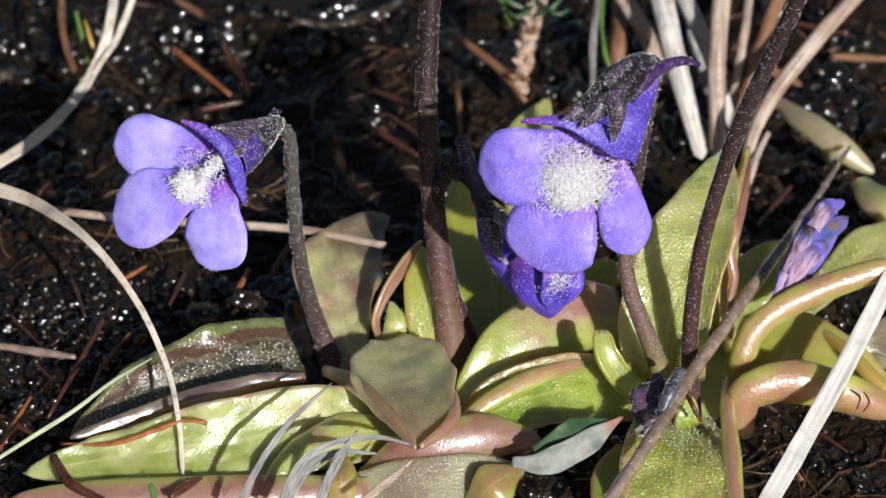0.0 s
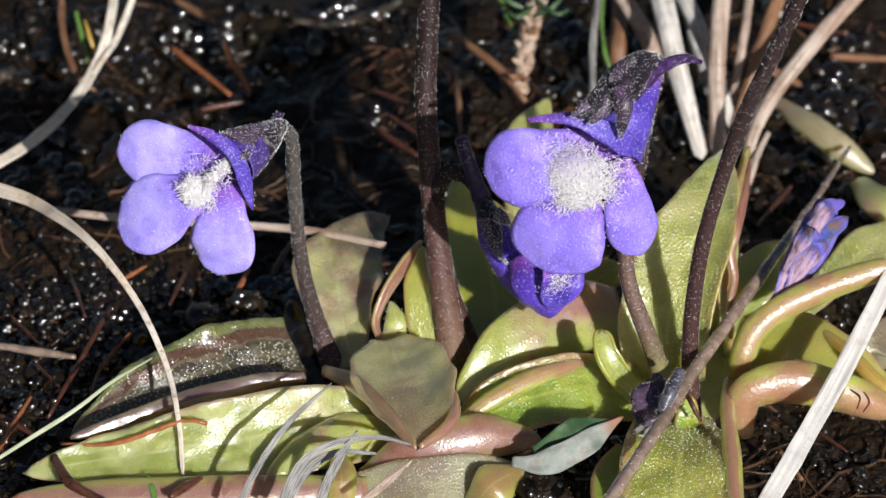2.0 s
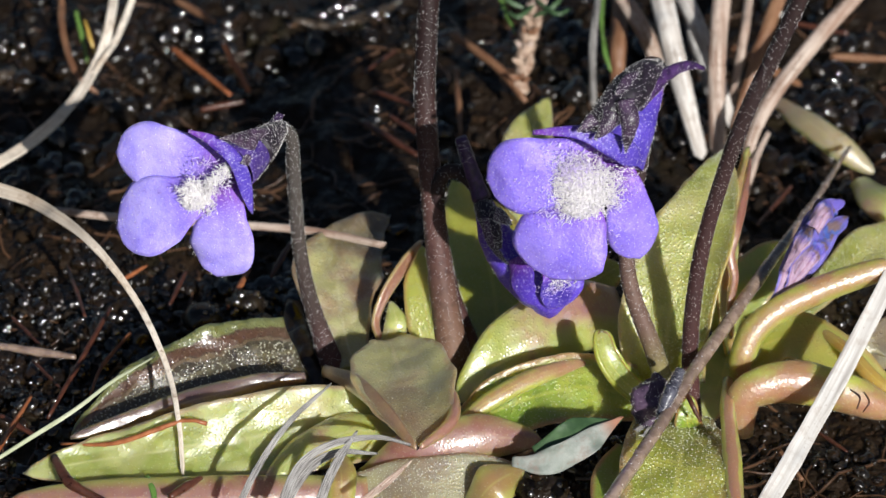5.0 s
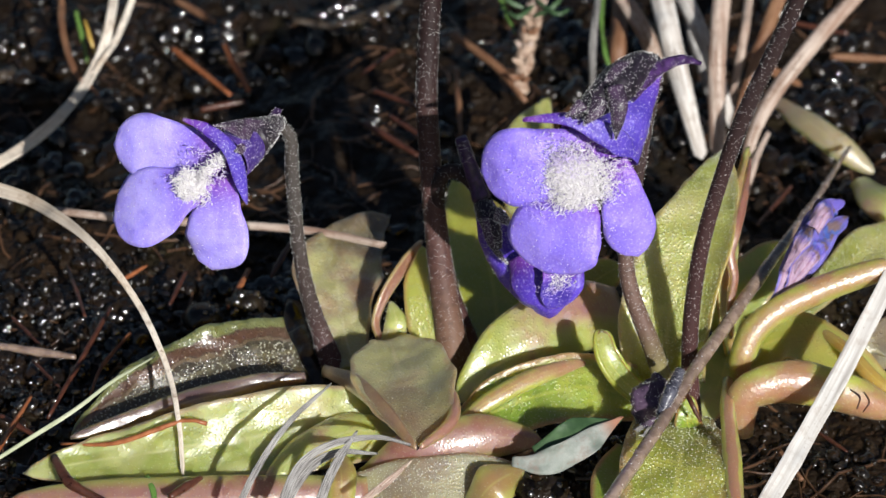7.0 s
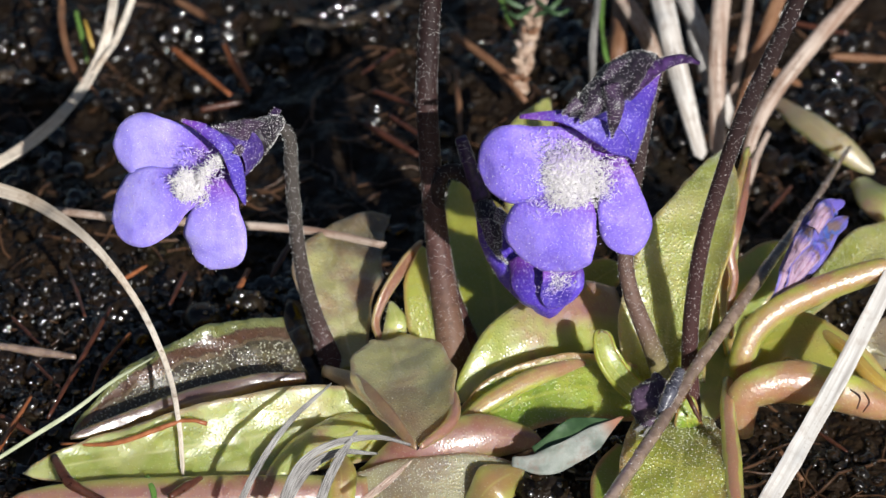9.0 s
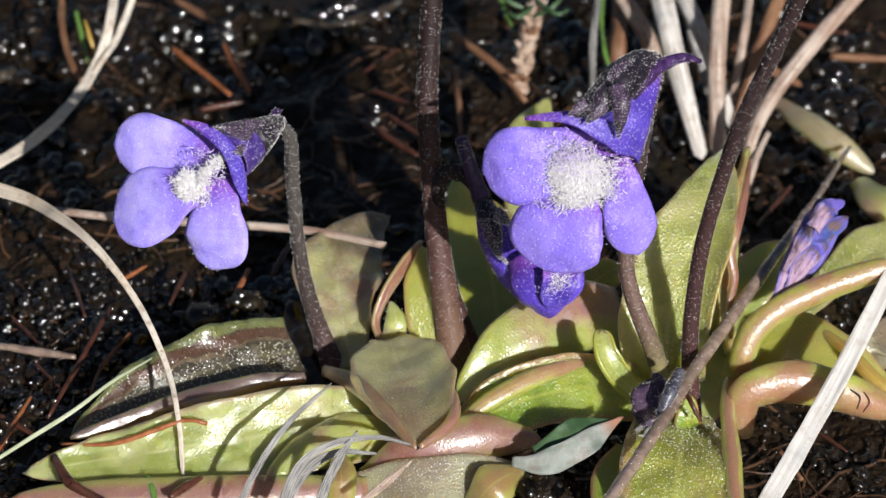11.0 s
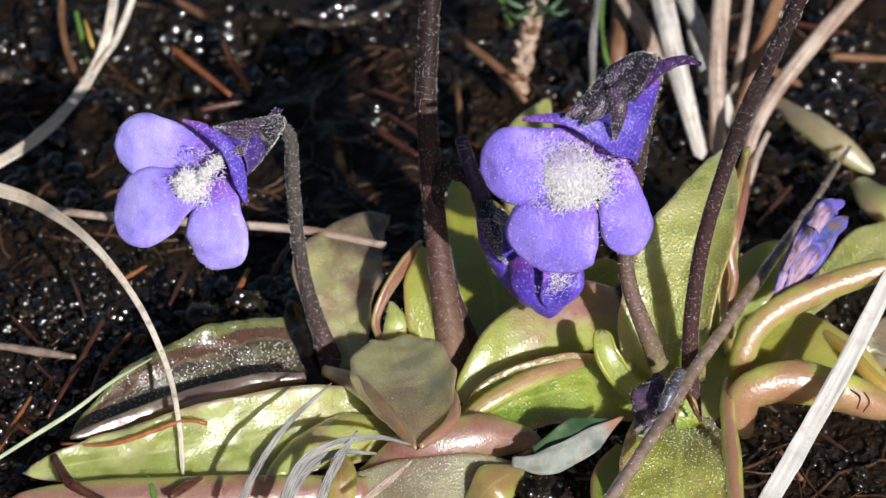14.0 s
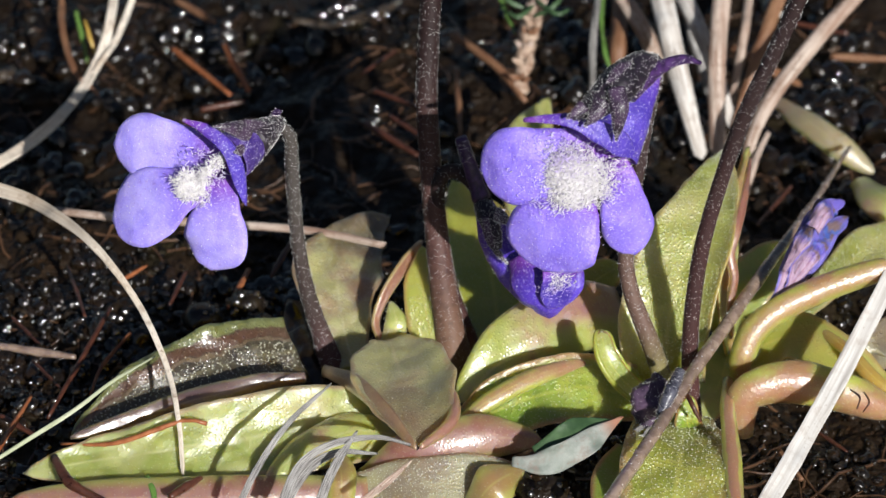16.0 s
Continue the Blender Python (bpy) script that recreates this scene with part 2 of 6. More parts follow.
M_HAIR = plain("white_throat_hair", (0.80, 0.77, 0.82), (0.92, 0.90, 0.89), 2.0, (0.5, 0.7), 0.0)
M_STRAW = plain("straw", (0.58, 0.47, 0.36), (0.86, 0.79, 0.69), 1.0, (0.45, 0.7), 0.5, fibre=(6.0, 2.5, 1.0), dirt=(0.26, 0.16, 0.09))
M_STRAW_WHITE = plain("bleached_straw", (0.42, 0.36, 0.31), (0.82, 0.79, 0.75), 1.0, (0.45, 0.7), 0.5, fibre=(6.0, 3.0, 1.0), dirt=(0.24, 0.17, 0.13))
M_STRAW_PALE = plain("sun_bleached_straw", (0.52, 0.48, 0.44), (0.74, 0.72, 0.69), 1.0, (0.45, 0.7), 0.3, fibre=(5.0, 3.0, 1.0), dirt=(0.46, 0.40, 0.35))
M_STRAW_PINK = plain("pinkish_straw", (0.30, 0.18, 0.13), (0.64, 0.54, 0.46), 1.0, (0.45, 0.7), 0.5, fibre=(5.0, 3.0, 1.0), dirt=(0.20, 0.11, 0.07))
M_STRAW_BROWN = plain("brown_straw", (0.15, 0.06, 0.03), (0.30, 0.16, 0.085), 1.0, (0.4, 0.6), 0.5, fibre=(6.0, 3.0, 1.0))
M_STRAW_GREY = plain("grey_withered_grass", (0.10, 0.09, 0.085), (0.52, 0.50, 0.48), 1.0, (0.4, 0.6), 0.8, fibre=(7.0, 5.0, 1.0))
M_GRASS = plain("green_grass", (0.07, 0.17, 0.025), (0.17, 0.28, 0.07), 1.0, (0.35, 0.5), 0.3, fibre=(8.0, 1.0, 1.0))
M_GRASS_OCHRE = plain("ochre_grass", (0.34, 0.20, 0.03), (0.52, 0.36, 0.08), 1.0, (0.35, 0.5), 0.3, fibre=(6.0, 1.5, 1.0))
M_GRASS_PALE = plain("pale_grass", (0.34, 0.38, 0.22), (0.60, 0.62, 0.46), 1.0, (0.35, 0.5), 0.3, fibre=(5.0, 2.0, 1.0))
M_STALK_WET = plain("wet_brown_stalk", (0.17, 0.115, 0.09), (0.34, 0.25, 0.20), 0.5, (0.15, 0.35), 0.6, coat=0.9, sss=0.4)
M_DEAD_WET = plain("wet_dead_leaf", (0.02, 0.014, 0.009), (0.07, 0.048, 0.03), 0.8, (0.2, 0.4), 0.9, coat=1.0, coat_rough=0.12)
M_NEEDLE = plain("rust_needle", (0.24, 0.07, 0.025), (0.42, 0.15, 0.06), 1.0, (0.3, 0.5), 0.4)
M_NEEDLE_DARK = plain("dark_red_needle", (0.045, 0.016, 0.010), (0.11, 0.036, 0.02), 1.0, (0.25, 0.45), 0.4, coat=0.4)
M_FIBRE = plain("root_fibre", (0.03, 0.014, 0.007), (0.14, 0.07, 0.035), 0.25, (0.25, 0.45), 0.3, coat=0.6)
M_BARK = plain("twig_bark", (0.24, 0.13, 0.08), (0.55, 0.42, 0.32), 1.2, (0.5, 0.75), 0.7)
M_GREYLEAF_TOP = plain("bog_leaf_upper", (0.035, 0.075, 0.03), (0.08, 0.15, 0.06), 0.6, (0.4, 0.55), 0.35)
M_GREYLEAF_UNDER = plain("bog_leaf_underside", (0.17, 0.20, 0.17), (0.33, 0.35, 0.32), 0.6, (0.5, 0.7), 0.5, dirt=(0.24, 0.17, 0.14), tip=(0.36, 0.17, 0.11))


def wither_material():
    k = Mat("withered_petal")
    u, v = k.uv()
    n = k.t.nodes.new("ShaderNodeMapping")
    n.inputs["Scale"].default_value = (9.0, 1.5, 1.0)
    k.t.links.new(k.tc.outputs["UV"], n.inputs["Vector"])
    streak = k.noise(1.0, 4, 0.6, n.outputs[0])
    c = k.mix(k.ramp(streak, 0.4, 0.65), (0.55, 0.40, 0.55), (0.36, 0.18, 0.26))
    top = k.mix(k.ramp(k.noise(0.4, 3), 0.4, 0.6), (0.16, 0.12, 0.52), (0.07, 0.12, 0.40))
    top = k.mix(k.ramp(k.noise(0.7, 4), 0.46, 0.6), top, (0.17, 0.11, 0.12))
    c = k.mix(k.ramp(k.math("ADD", v, k.math("MULTIPLY", streak, 0.3)), 0.44, 0.68), c, top)
    side = k.math("ADD", k.math("MULTIPLY", k.math("ABSOLUTE", k.math("SUBTRACT", u, 0.5)), 2.0), k.math("MULTIPLY", streak, 0.3))
    c = k.mix(k.ramp(side, 0.8, 1.0, 0.0, 0.85), c, (0.20, 0.17, 0.58))
    k.bump(k.math("ADD", k.noise(1.6, 4), streak), 0.9, 0.35)
    return k.surf(c, 0.5, 0.4, 0.15, 0.4)


def peat_material(name, lo, hi, brown, wet_rough):
    k = Mat(name)
    c = k.mix(k.ramp(k.noise(0.25, 5, 0.65), 0.4, 0.7), lo, hi)
    c = k.mix(k.ramp(k.noise(0.7, 5, 0.65), 0.56, 0.74, 0.0, 0.8), c, brown)
    c = k.mix(k.ramp(k.noise(0.07, 3), 0.56, 0.7, 0.0, 0.5), c, (0.035, 0.040, 0.012))
    c = k.mix(k.ramp(k.noise(0.045, 3, 0.6), 0.42, 0.6, 0.75, 0.0), c, lo)
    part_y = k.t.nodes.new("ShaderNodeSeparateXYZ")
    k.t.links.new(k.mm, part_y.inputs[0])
    # Shade over the far ground is put into the colour: blacker with growing y.
    back_shade = k.math("ADD", part_y.outputs[1], k.math("MULTIPLY", k.noise(0.06, 3), 30.0))
    c = k.mix(k.ramp(back_shade, 5.0, 32.0, 0.0, 0.6), c, (0.009, 0.005, 0.002))
    dome = k.math("MULTIPLY", k.ramp(k.cells(0.9), 0.0, 0.7, 1.0, 0.0), 0.5)
    h = k.math("ADD", k.math("ADD", k.noise(0.6, 5, 0.6), dome), k.math("MULTIPLY", k.ramp(k.cells(2.1), 0.0, 0.6, 1.0, 0.0), 0.12))
    k.bump(h, 0.7, 0.9, 0.3)
    return k.surf(c, k.ramp(k.noise(0.4, 3), 0.35, 0.65, 0.5, 0.8), 0.15, coat=k.ramp(k.noise(0.3, 3), 0.35, 0.6, 0.1, 0.6), coat_rough=wet_rough)


def bead_material(name, rough, gloss=0.3):
    k = Mat(name)
    c = k.mix(k.ramp(k.noise(0.3, 3), 0.4, 0.7), (0.006, 0.004, 0.002), (0.018, 0.010, 0.005))
    k.bump(k.noise(0.9, 3), 0.1, 0.3)
    return k.surf(c, rough + 0.15, gloss, coat=1.0, coat_rough=0.05, coat_ior=1.5)


M_WITHER = wither_material()
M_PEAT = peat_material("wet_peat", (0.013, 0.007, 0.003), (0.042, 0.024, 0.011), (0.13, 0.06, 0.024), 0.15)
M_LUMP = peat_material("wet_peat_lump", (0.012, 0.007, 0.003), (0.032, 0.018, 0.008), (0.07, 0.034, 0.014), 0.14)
M_BEAD = bead_material("wet_bead", 0.13)
M_BLOB = bead_material("wet_blob", 0.09)
M_LENS = bead_material("water_drop", 0.0, 1.0)
M_ROTTED = plain("wet_rotted_leaf", (0.006, 0.004, 0.002), (0.016, 0.010, 0.005), 0.6, (0.3, 0.5), 1.0, 0.2, coat=0.8, coat_rough=0.05)


# ---- builders ----
def vec(p):
    return np.array(p, float)


def unit(v):
    return v / (np.linalg.norm(v) + 1e-12)


def curve(points, n):
    """n points along a smooth line through the given points, evenly by parameter length."""
    p = np.array(points, float)
    if len(p) == 2:
        p = np.array([p[0], (p[0] + p[1]) / 2, p[1]])
    seg = np.sqrt(np.linalg.norm(np.diff(p, axis=0), axis=1)) + 1e-9
    k = np.concatenate(([0], np.cumsum(seg)))
    m = np.zeros_like(p)
    for i in range(len(p)):
        a, b = max(i - 1, 0), min(i + 1, len(p) - 1)
        m[i] = (p[b] - p[a]) / (k[b] - k[a])
    out = []
    fine = np.linspace(0, k[-1], 12 * len(p))
    for s in fine:
        i = min(np.searchsorted(k, s, side="right") - 1, len(p) - 2)
        h = k[i + 1] - k[i]
        t = (s - k[i]) / h
        out.append((2 * t**3 - 3 * t**2 + 1) * p[i] + (t**3 - 2 * t**2 + t) * h * m[i] + (-2 * t**3 + 3 * t**2) * p[i + 1] + (t**3 - t**2) * h * m[i + 1])
    out = np.array(out)
    d = np.concatenate(([0], np.cumsum(np.linalg.norm(np.diff(out, axis=0), axis=1))))
    s = np.linspace(0, d[-1], n)
    return np.stack([np.interp(s, d, out[:, c]) for c in range(3)], 1)


def smooth(values, t):
    """Values spaced evenly over 0..1, eased at t."""
    v = np.array(values, float)
    x = np.clip(t, 0, 1) * (len(v) - 1)
    i = np.minimum(x.astype(int), len(v) - 2)
    f = x - i
    f = f * f * (3 - 2 * f) * 0.5 + f * 0.5
    return v[i] * (1 - f) + v[i + 1] * f


def mesh_of(name, verts, faces, materials, uvs=None, face_mats=None, flat=False):
    me = bpy.data.meshes.new(name)
    me.from_pydata((np.asarray(verts) * MM).tolist(), [], faces)
    for m in materials:
        me.materials.append(m)
    if uvs is not None:
        layer = me.uv_layers.new(name="UVMap")
        loops = np.zeros(len(me.loops), int)
        me.loops.foreach_get("vertex_index", loops)
        layer.data.foreach_set("uv", np.asarray(uvs, float)[loops].ravel())
    if face_mats is not None:
        me.polygons.foreach_set("material_index", face_mats)
    me.polygons.foreach_set("use_smooth", [not flat] * len(me.polygons))
    me.update()
    return me


def blade_grid(spine, widths, n0, n1=None, curl=0.0, roll=0.0, tip=0.85, nu=40, nv=21, wavy=0.0, seed=0, rough=0.0):
    """Middle surface of a leaf, petal or straw: nu x nv points and normals. curl and roll in degrees, single or (one side, other side)."""
    c = curve(spine, nu)
    n1 = n0 if n1 is None else n1
    curl = curl if isinstance(curl, tuple) else (curl, curl)
    roll = roll if isinstance(roll, tuple) else (roll, roll)
    tan = np.gradient(c, axis=0)
    t = np.linspace(0, 1, nu)
    w = smooth(widths, t)
    if tip < 1:
        w = w * np.sqrt(np.clip(1 - (np.clip(t - tip, 0, 1) / (1 - tip)) ** 2, 0.0004, 1))
    s = np.linspace(-1, 1, nv)
    pts, nrm = np.zeros((nu, nv, 3)), np.zeros((nu, nv, 3))
    rng = random.Random(seed)
    ph = [rng.uniform(0, 6.28) for _ in range(4)]
    for i in range(nu):
        tt = unit(tan[i])
        nn = unit(vec(n0)) * (1 - t[i]) + unit(vec(n1)) * t[i]
        side = unit(np.cross(tt, nn))
        up = np.cross(side, tt)
        fade = min(1.0, 4 * t[i] + 0.15)
        head = np.zeros(nv)
        for j in range(nv):
            q = 1 if s[j] > 0 else 0
            r = max(0.0, (abs(s[j]) - 0.55) / 0.45)
            head[j] = np.sign(s[j]) * (radians(curl[q]) * abs(s[j]) + radians(roll[q]) * r * r * fade)
        mid = nv // 2
        x, y = np.zeros(nv), np.zeros(nv)
        for j in range(mid + 1, nv):
            a = (head[j] + head[j - 1]) / 2
            x[j], y[j] = x[j - 1] + math.cos(a) * (s[j] - s[j - 1]), y[j - 1] + math.sin(a) * (s[j] - s[j - 1])
        for j in range(mid - 1, -1, -1):
            a = (head[j] + head[j + 1]) / 2
            x[j], y[j] = x[j + 1] - math.cos(a) * (s[j + 1] - s[j]), y[j + 1] - math.sin(a) * (s[j + 1] - s[j])
        wave = wavy * s**2 * (np.sin(t[i] * 11 + ph[0] + s * 1.5) + 0.6 * np.sin(t[i] * 19 + ph[1] - s * 2))
        for j in range(nv):
            p = c[i] + side * x[j] * w[i] + up * (y[j] * w[i] + wave[j] * min(1, w[i]))
            if rough:
                q = Vector(p * 0.3) + Vector((seed * 3.1, 0, 0))
                p = p + up * rough * (noise.noise(q) + 0.45 * noise.noise(q * 2.6))
            pts[i, j] = p
    du, dv = np.gradient(pts, axis=0), np.gradient(pts, axis=1)
    nrm = np.cross(dv, du)
    nrm /= np.linalg.norm(nrm, axis=2, keepdims=True) + 1e-9
    for i in range(nu):
        nn = unit(vec(n0)) * (1 - t[i]) + unit(vec(n1)) * t[i]
        if nrm[i, nv // 2] @ nn < 0:
            nrm[i] *= -1
    return pts, nrm


def shell(name, pts, nrm, thick, materials, origin):
    """A closed sheet with two faces and a rim. The second material, where there is one, covers the underside."""
    nu, nv = pts.shape[:2]
    v = np.linspace(0, 1, nv)
    ed = np.sqrt(np.clip(1 - (2 * v - 1) ** 4, 0.05, 1))[None, :, None]
    top, bot = pts + nrm * thick / 2 * ed, pts - nrm * thick / 2 * ed
    verts = np.concatenate([top.reshape(-1, 3), bot.reshape(-1, 3)]) - vec(origin)
    uu = np.repeat(np.linspace(0, 1, nu), nv)
    vv = np.tile(v, nu)
    uv = np.stack([vv, uu], 1)
    uvs = np.concatenate([uv, uv])
    faces, fm = [], []
    o = nu * nv
    two = 1 if len(materials) > 1 else 0
    for i in range(nu - 1):
        for j in range(nv - 1):
            a, b, c, d = i * nv + j, i * nv + j + 1, (i + 1) * nv + j + 1, (i + 1) * nv + j
            faces.append((a, b, c, d))
            fm.append(0)
            faces.append((o + d, o + c, o + b, o + a))
            fm.append(two)
    for i in range(nu - 1):
        a, d = i * nv, (i + 1) * nv
        faces += [(a, d, o + d, o + a), (a + nv - 1, o + a + nv - 1, o + d + nv - 1, d + nv - 1)]
        fm += [0, 0]
    for j in range(nv - 1):
        e = (nu - 1) * nv + j
        faces += [(j, o + j, o + j + 1, j + 1), (e, e + 1, o + e + 1, o + e)]
        fm += [0, 0]
    return mesh_of(name, verts, faces, materials, uvs, fm)


def child(name, me, parent, label="", offset=(0, 0, 0)):
    ob = new(name, me)
    if parent is not None:
        ob.parent = parent
    ob.location = Vector(offset) * MM
    return tagged(ob, label)


def place_of(ob):
    return np.array(ob["at"], float)


def thing(name, at, label, category, group=""):
    """An Empty at the base of a thing that carries its parts."""
    ob = new(name)
    ob.location = Vector(at) * MM
    ob["at"] = [float(a) for a in at]
    ob.empty_display_size = 0.002
    return tagged(ob, label, category, group)


def leaf(parent, spine, widths, n0, n1=None, mats=None, thick=0.5, label="", name="leaf", origin=None, **kw):
    o = place_of(parent) if origin is None else vec(origin)
    dew, span, drop = kw.pop("dew", 0), kw.pop("span", (0.0, 1.0)), kw.pop("drop", 0.06)
    pts, nrm = blade_grid(spine, widths, n0, n1, **kw)
    ob = child(name, shell(name, pts, nrm, thick, mats or [M_LEAF], o), parent, label)
    if dew:
        surface_glands(ob, pts, nrm, dew, drop, o, dew, thick / 2 - 0.15, span)
    return ob


def rings(path, radii, n=40, seg=14, flat=1.0, ref=(0, 0, 1), crumple=0.0, freq=0.5, seed=0):
    c = curve(path, n)
    tan = np.gradient(c, axis=0)
    r = smooth(radii, np.linspace(0, 1, n))
    out = np.zeros((n, seg, 3))
    a = np.linspace(0, 2 * math.pi, seg, endpoint=False)
    side = None
    for i in range(n):
        t = unit(tan[i])
        if side is None:
            side = unit(np.cross(t, vec(ref) + 1e-3))
        side = unit(side - t * (side @ t))
        up = np.cross(t, side)
        out[i] = c[i] + r[i] * (np.cos(a)[:, None] * side + flat * np.sin(a)[:, None] * up)
    if crumple:
        for i in range(n):
            for j in range(seg):
                d = unit(out[i, j] - c[i])
                q = Vector(out[i, j] * freq) + Vector((seed * 7.3, 0, 0))
                out[i, j] += d * crumple * (noise.noise(q) + 0.5 * noise.noise(q * 2.3)) * min(1.0, r[i])
    return out


def tube(name, path, radii, mats, origin, n=40, seg=14, flat=1.0, ref=(0, 0, 1), open_end=False, crumple=0.0, freq=0.5, seed=0):
    """A swept round body with closed ends; with open_end the far end is a mouth with an inner wall."""
    g = rings(path, radii, n, seg, flat, ref, crumple, freq, seed)
    verts, uvs, faces, fm = list(g.reshape(-1, 3)), [], [], []
    for i in range(n):
        uvs += [(j / seg, i / (n - 1)) for j in range(seg)]
    for i in range(n - 1):
        for j in range(seg):
            k = (j + 1) % seg
            faces.append((i * seg + j, i * seg + k, (i + 1) * seg + k, (i + 1) * seg + j))
            fm.append(0)
    faces.append(tuple(range(seg))[::-1])
    fm.append(0)
    if open_end:
        base = len(verts)
        mid = g.mean(axis=1, keepdims=True)
        inn = mid + (g - mid) * 0.93
        steps = list(range(n - 1, n // 3, -1))
        for i in steps:
            verts += list(inn[i])
            uvs += [(j / seg, 0.05) for j in range(seg)]
        last = (n - 1) * seg
        for j in range(seg):
            k = (j + 1) % seg
            faces.append((last + j, last + k, base + k, base + j))
            fm.append(0)
        for q in range(len(steps) - 1):
            for j in range(seg):
                k = (j + 1) % seg
                faces.append((base + q * seg + j, base + q * seg + k, base + (q + 1) * seg + k, base + (q + 1) * seg + j))
                fm.append(1 if len(mats) > 1 else 0)
        faces.append(tuple(base + (len(steps) - 1) * seg + j for j in range(seg)))
        fm.append(1 if len(mats) > 1 else 0)
    else:
        faces.append(tuple((n - 1) * seg + j for j in range(seg)))
        fm.append(0)
    return mesh_of(name, np.array(verts) - vec(origin), faces, mats, uvs, fm)


OCTA = np.array([(1, 0, 0), (-1, 0, 0), (0, 1, 0), (0, -1, 0), (0, 0, 1), (0, 0, -1)], float)
OCTA_F = [(0, 2, 4), (2, 1, 4), (1, 3, 4), (3, 0, 4), (2, 0, 5), (1, 2, 5), (3, 1, 5), (0, 3, 5)]


def gland_hairs(parent, grid, count, length, drop, origin, seed, mats=None, lo=0.0, hi=1.0):
    """Short stalks, each with a clear droplet at its head, scattered over a swept body. Many, so one piece."""
    rng = random.Random(seed)
    n, seg = grid.shape[:2]
    verts, faces, fm = [], [], []
    mid = grid.mean(axis=1)
    for _ in range(count):
        i = rng.uniform(lo * (n - 1), hi * (n - 1.001))
        j = rng.uniform(0, seg)
        i0, j0 = int(i), int(j)
        f, h = i - i0, j - j0
        a = grid[i0, j0 % seg] * (1 - h) + grid[i0, (j0 + 1) % seg] * h
        b = grid[i0 + 1, j0 % seg] * (1 - h) + grid[i0 + 1, (j0 + 1) % seg] * h
        p = a * (1 - f) + b * f
        out = unit(p - (mid[i0] * (1 - f) + mid[i0 + 1] * f) + np.array([rng.gauss(0, 0.12) for _ in range(3)]))
        ln = length * rng.uniform(0.5, 1.25)
        q = p + out * ln
        s1 = unit(np.cross(out, (0.3, 0.5, 0.8)))
        s2 = np.cross(out, s1)
        k = len(verts)
        for base, r in ((p - out * 0.08, 0.022), (q, 0.014)):
            for an in (0, 2.09, 4.19):
                verts.append(base + r * (math.cos(an) * s1 + math.sin(an) * s2))
        for e in range(3):
            g = (e + 1) % 3
            faces.append((k + e, k + g, k + 3 + g, k + 3 + e))
            fm.append(1)
        k = len(verts)
        r = drop * rng.uniform(0.6, 1.35)
        verts += list(q + OCTA * r)
        for t in OCTA_F:
            faces.append(tuple(k + e for e in t))
            fm.append(0)
    me = mesh_of("gland_hairs", np.array(verts) - vec(origin), faces, mats or [M_GLAND, M_GLAND_STALK], None, fm)
    return tagged(child("gland_hairs", me, parent, "tiny clear sticky gland drops"), kind="stuff")


def surface_glands(parent, pts, nrm, count, drop, origin, seed, lift=0.0, span=(0.0, 1.0)):
    """Sparse droplets standing on a sheet."""
    rng = random.Random(seed)
    nu, nv = pts.shape[:2]
    verts, faces = [], []
    rows = max(4, int(math.sqrt(count * 2.2)))
    cols = max(3, count // rows)
    for a in range(rows):
        for b in range(cols):
            u = (a + rng.uniform(0.1, 0.9)) / rows * (nu - 1.01)
            w = (span[0] + (span[1] - span[0]) * (b + rng.uniform(0.1, 0.9)) / cols) * (nv - 1.01)
            i, j = int(u), int(w)
            f, h = u - i, w - j
            p = (pts[i, j] * (1 - h) + pts[i, j + 1] * h) * (1 - f) + (pts[i + 1, j] * (1 - h) + pts[i + 1, j + 1] * h) * f
            k = len(verts)
            r = drop * rng.uniform(0.6, 1.4)
            verts += list(p + nrm[i, j] * (lift + 0.18 + rng.uniform(0, 0.12)) + OCTA * r)
            faces += [tuple(k + e for e in t) for t in OCTA_F]
    me = mesh_of("gland_hairs", np.array(verts) - vec(origin), faces, [M_DEW if lift else M_GLAND])
    return tagged(child("gland_hairs", me, parent, "tiny clear sticky gland drops"), kind="stuff")


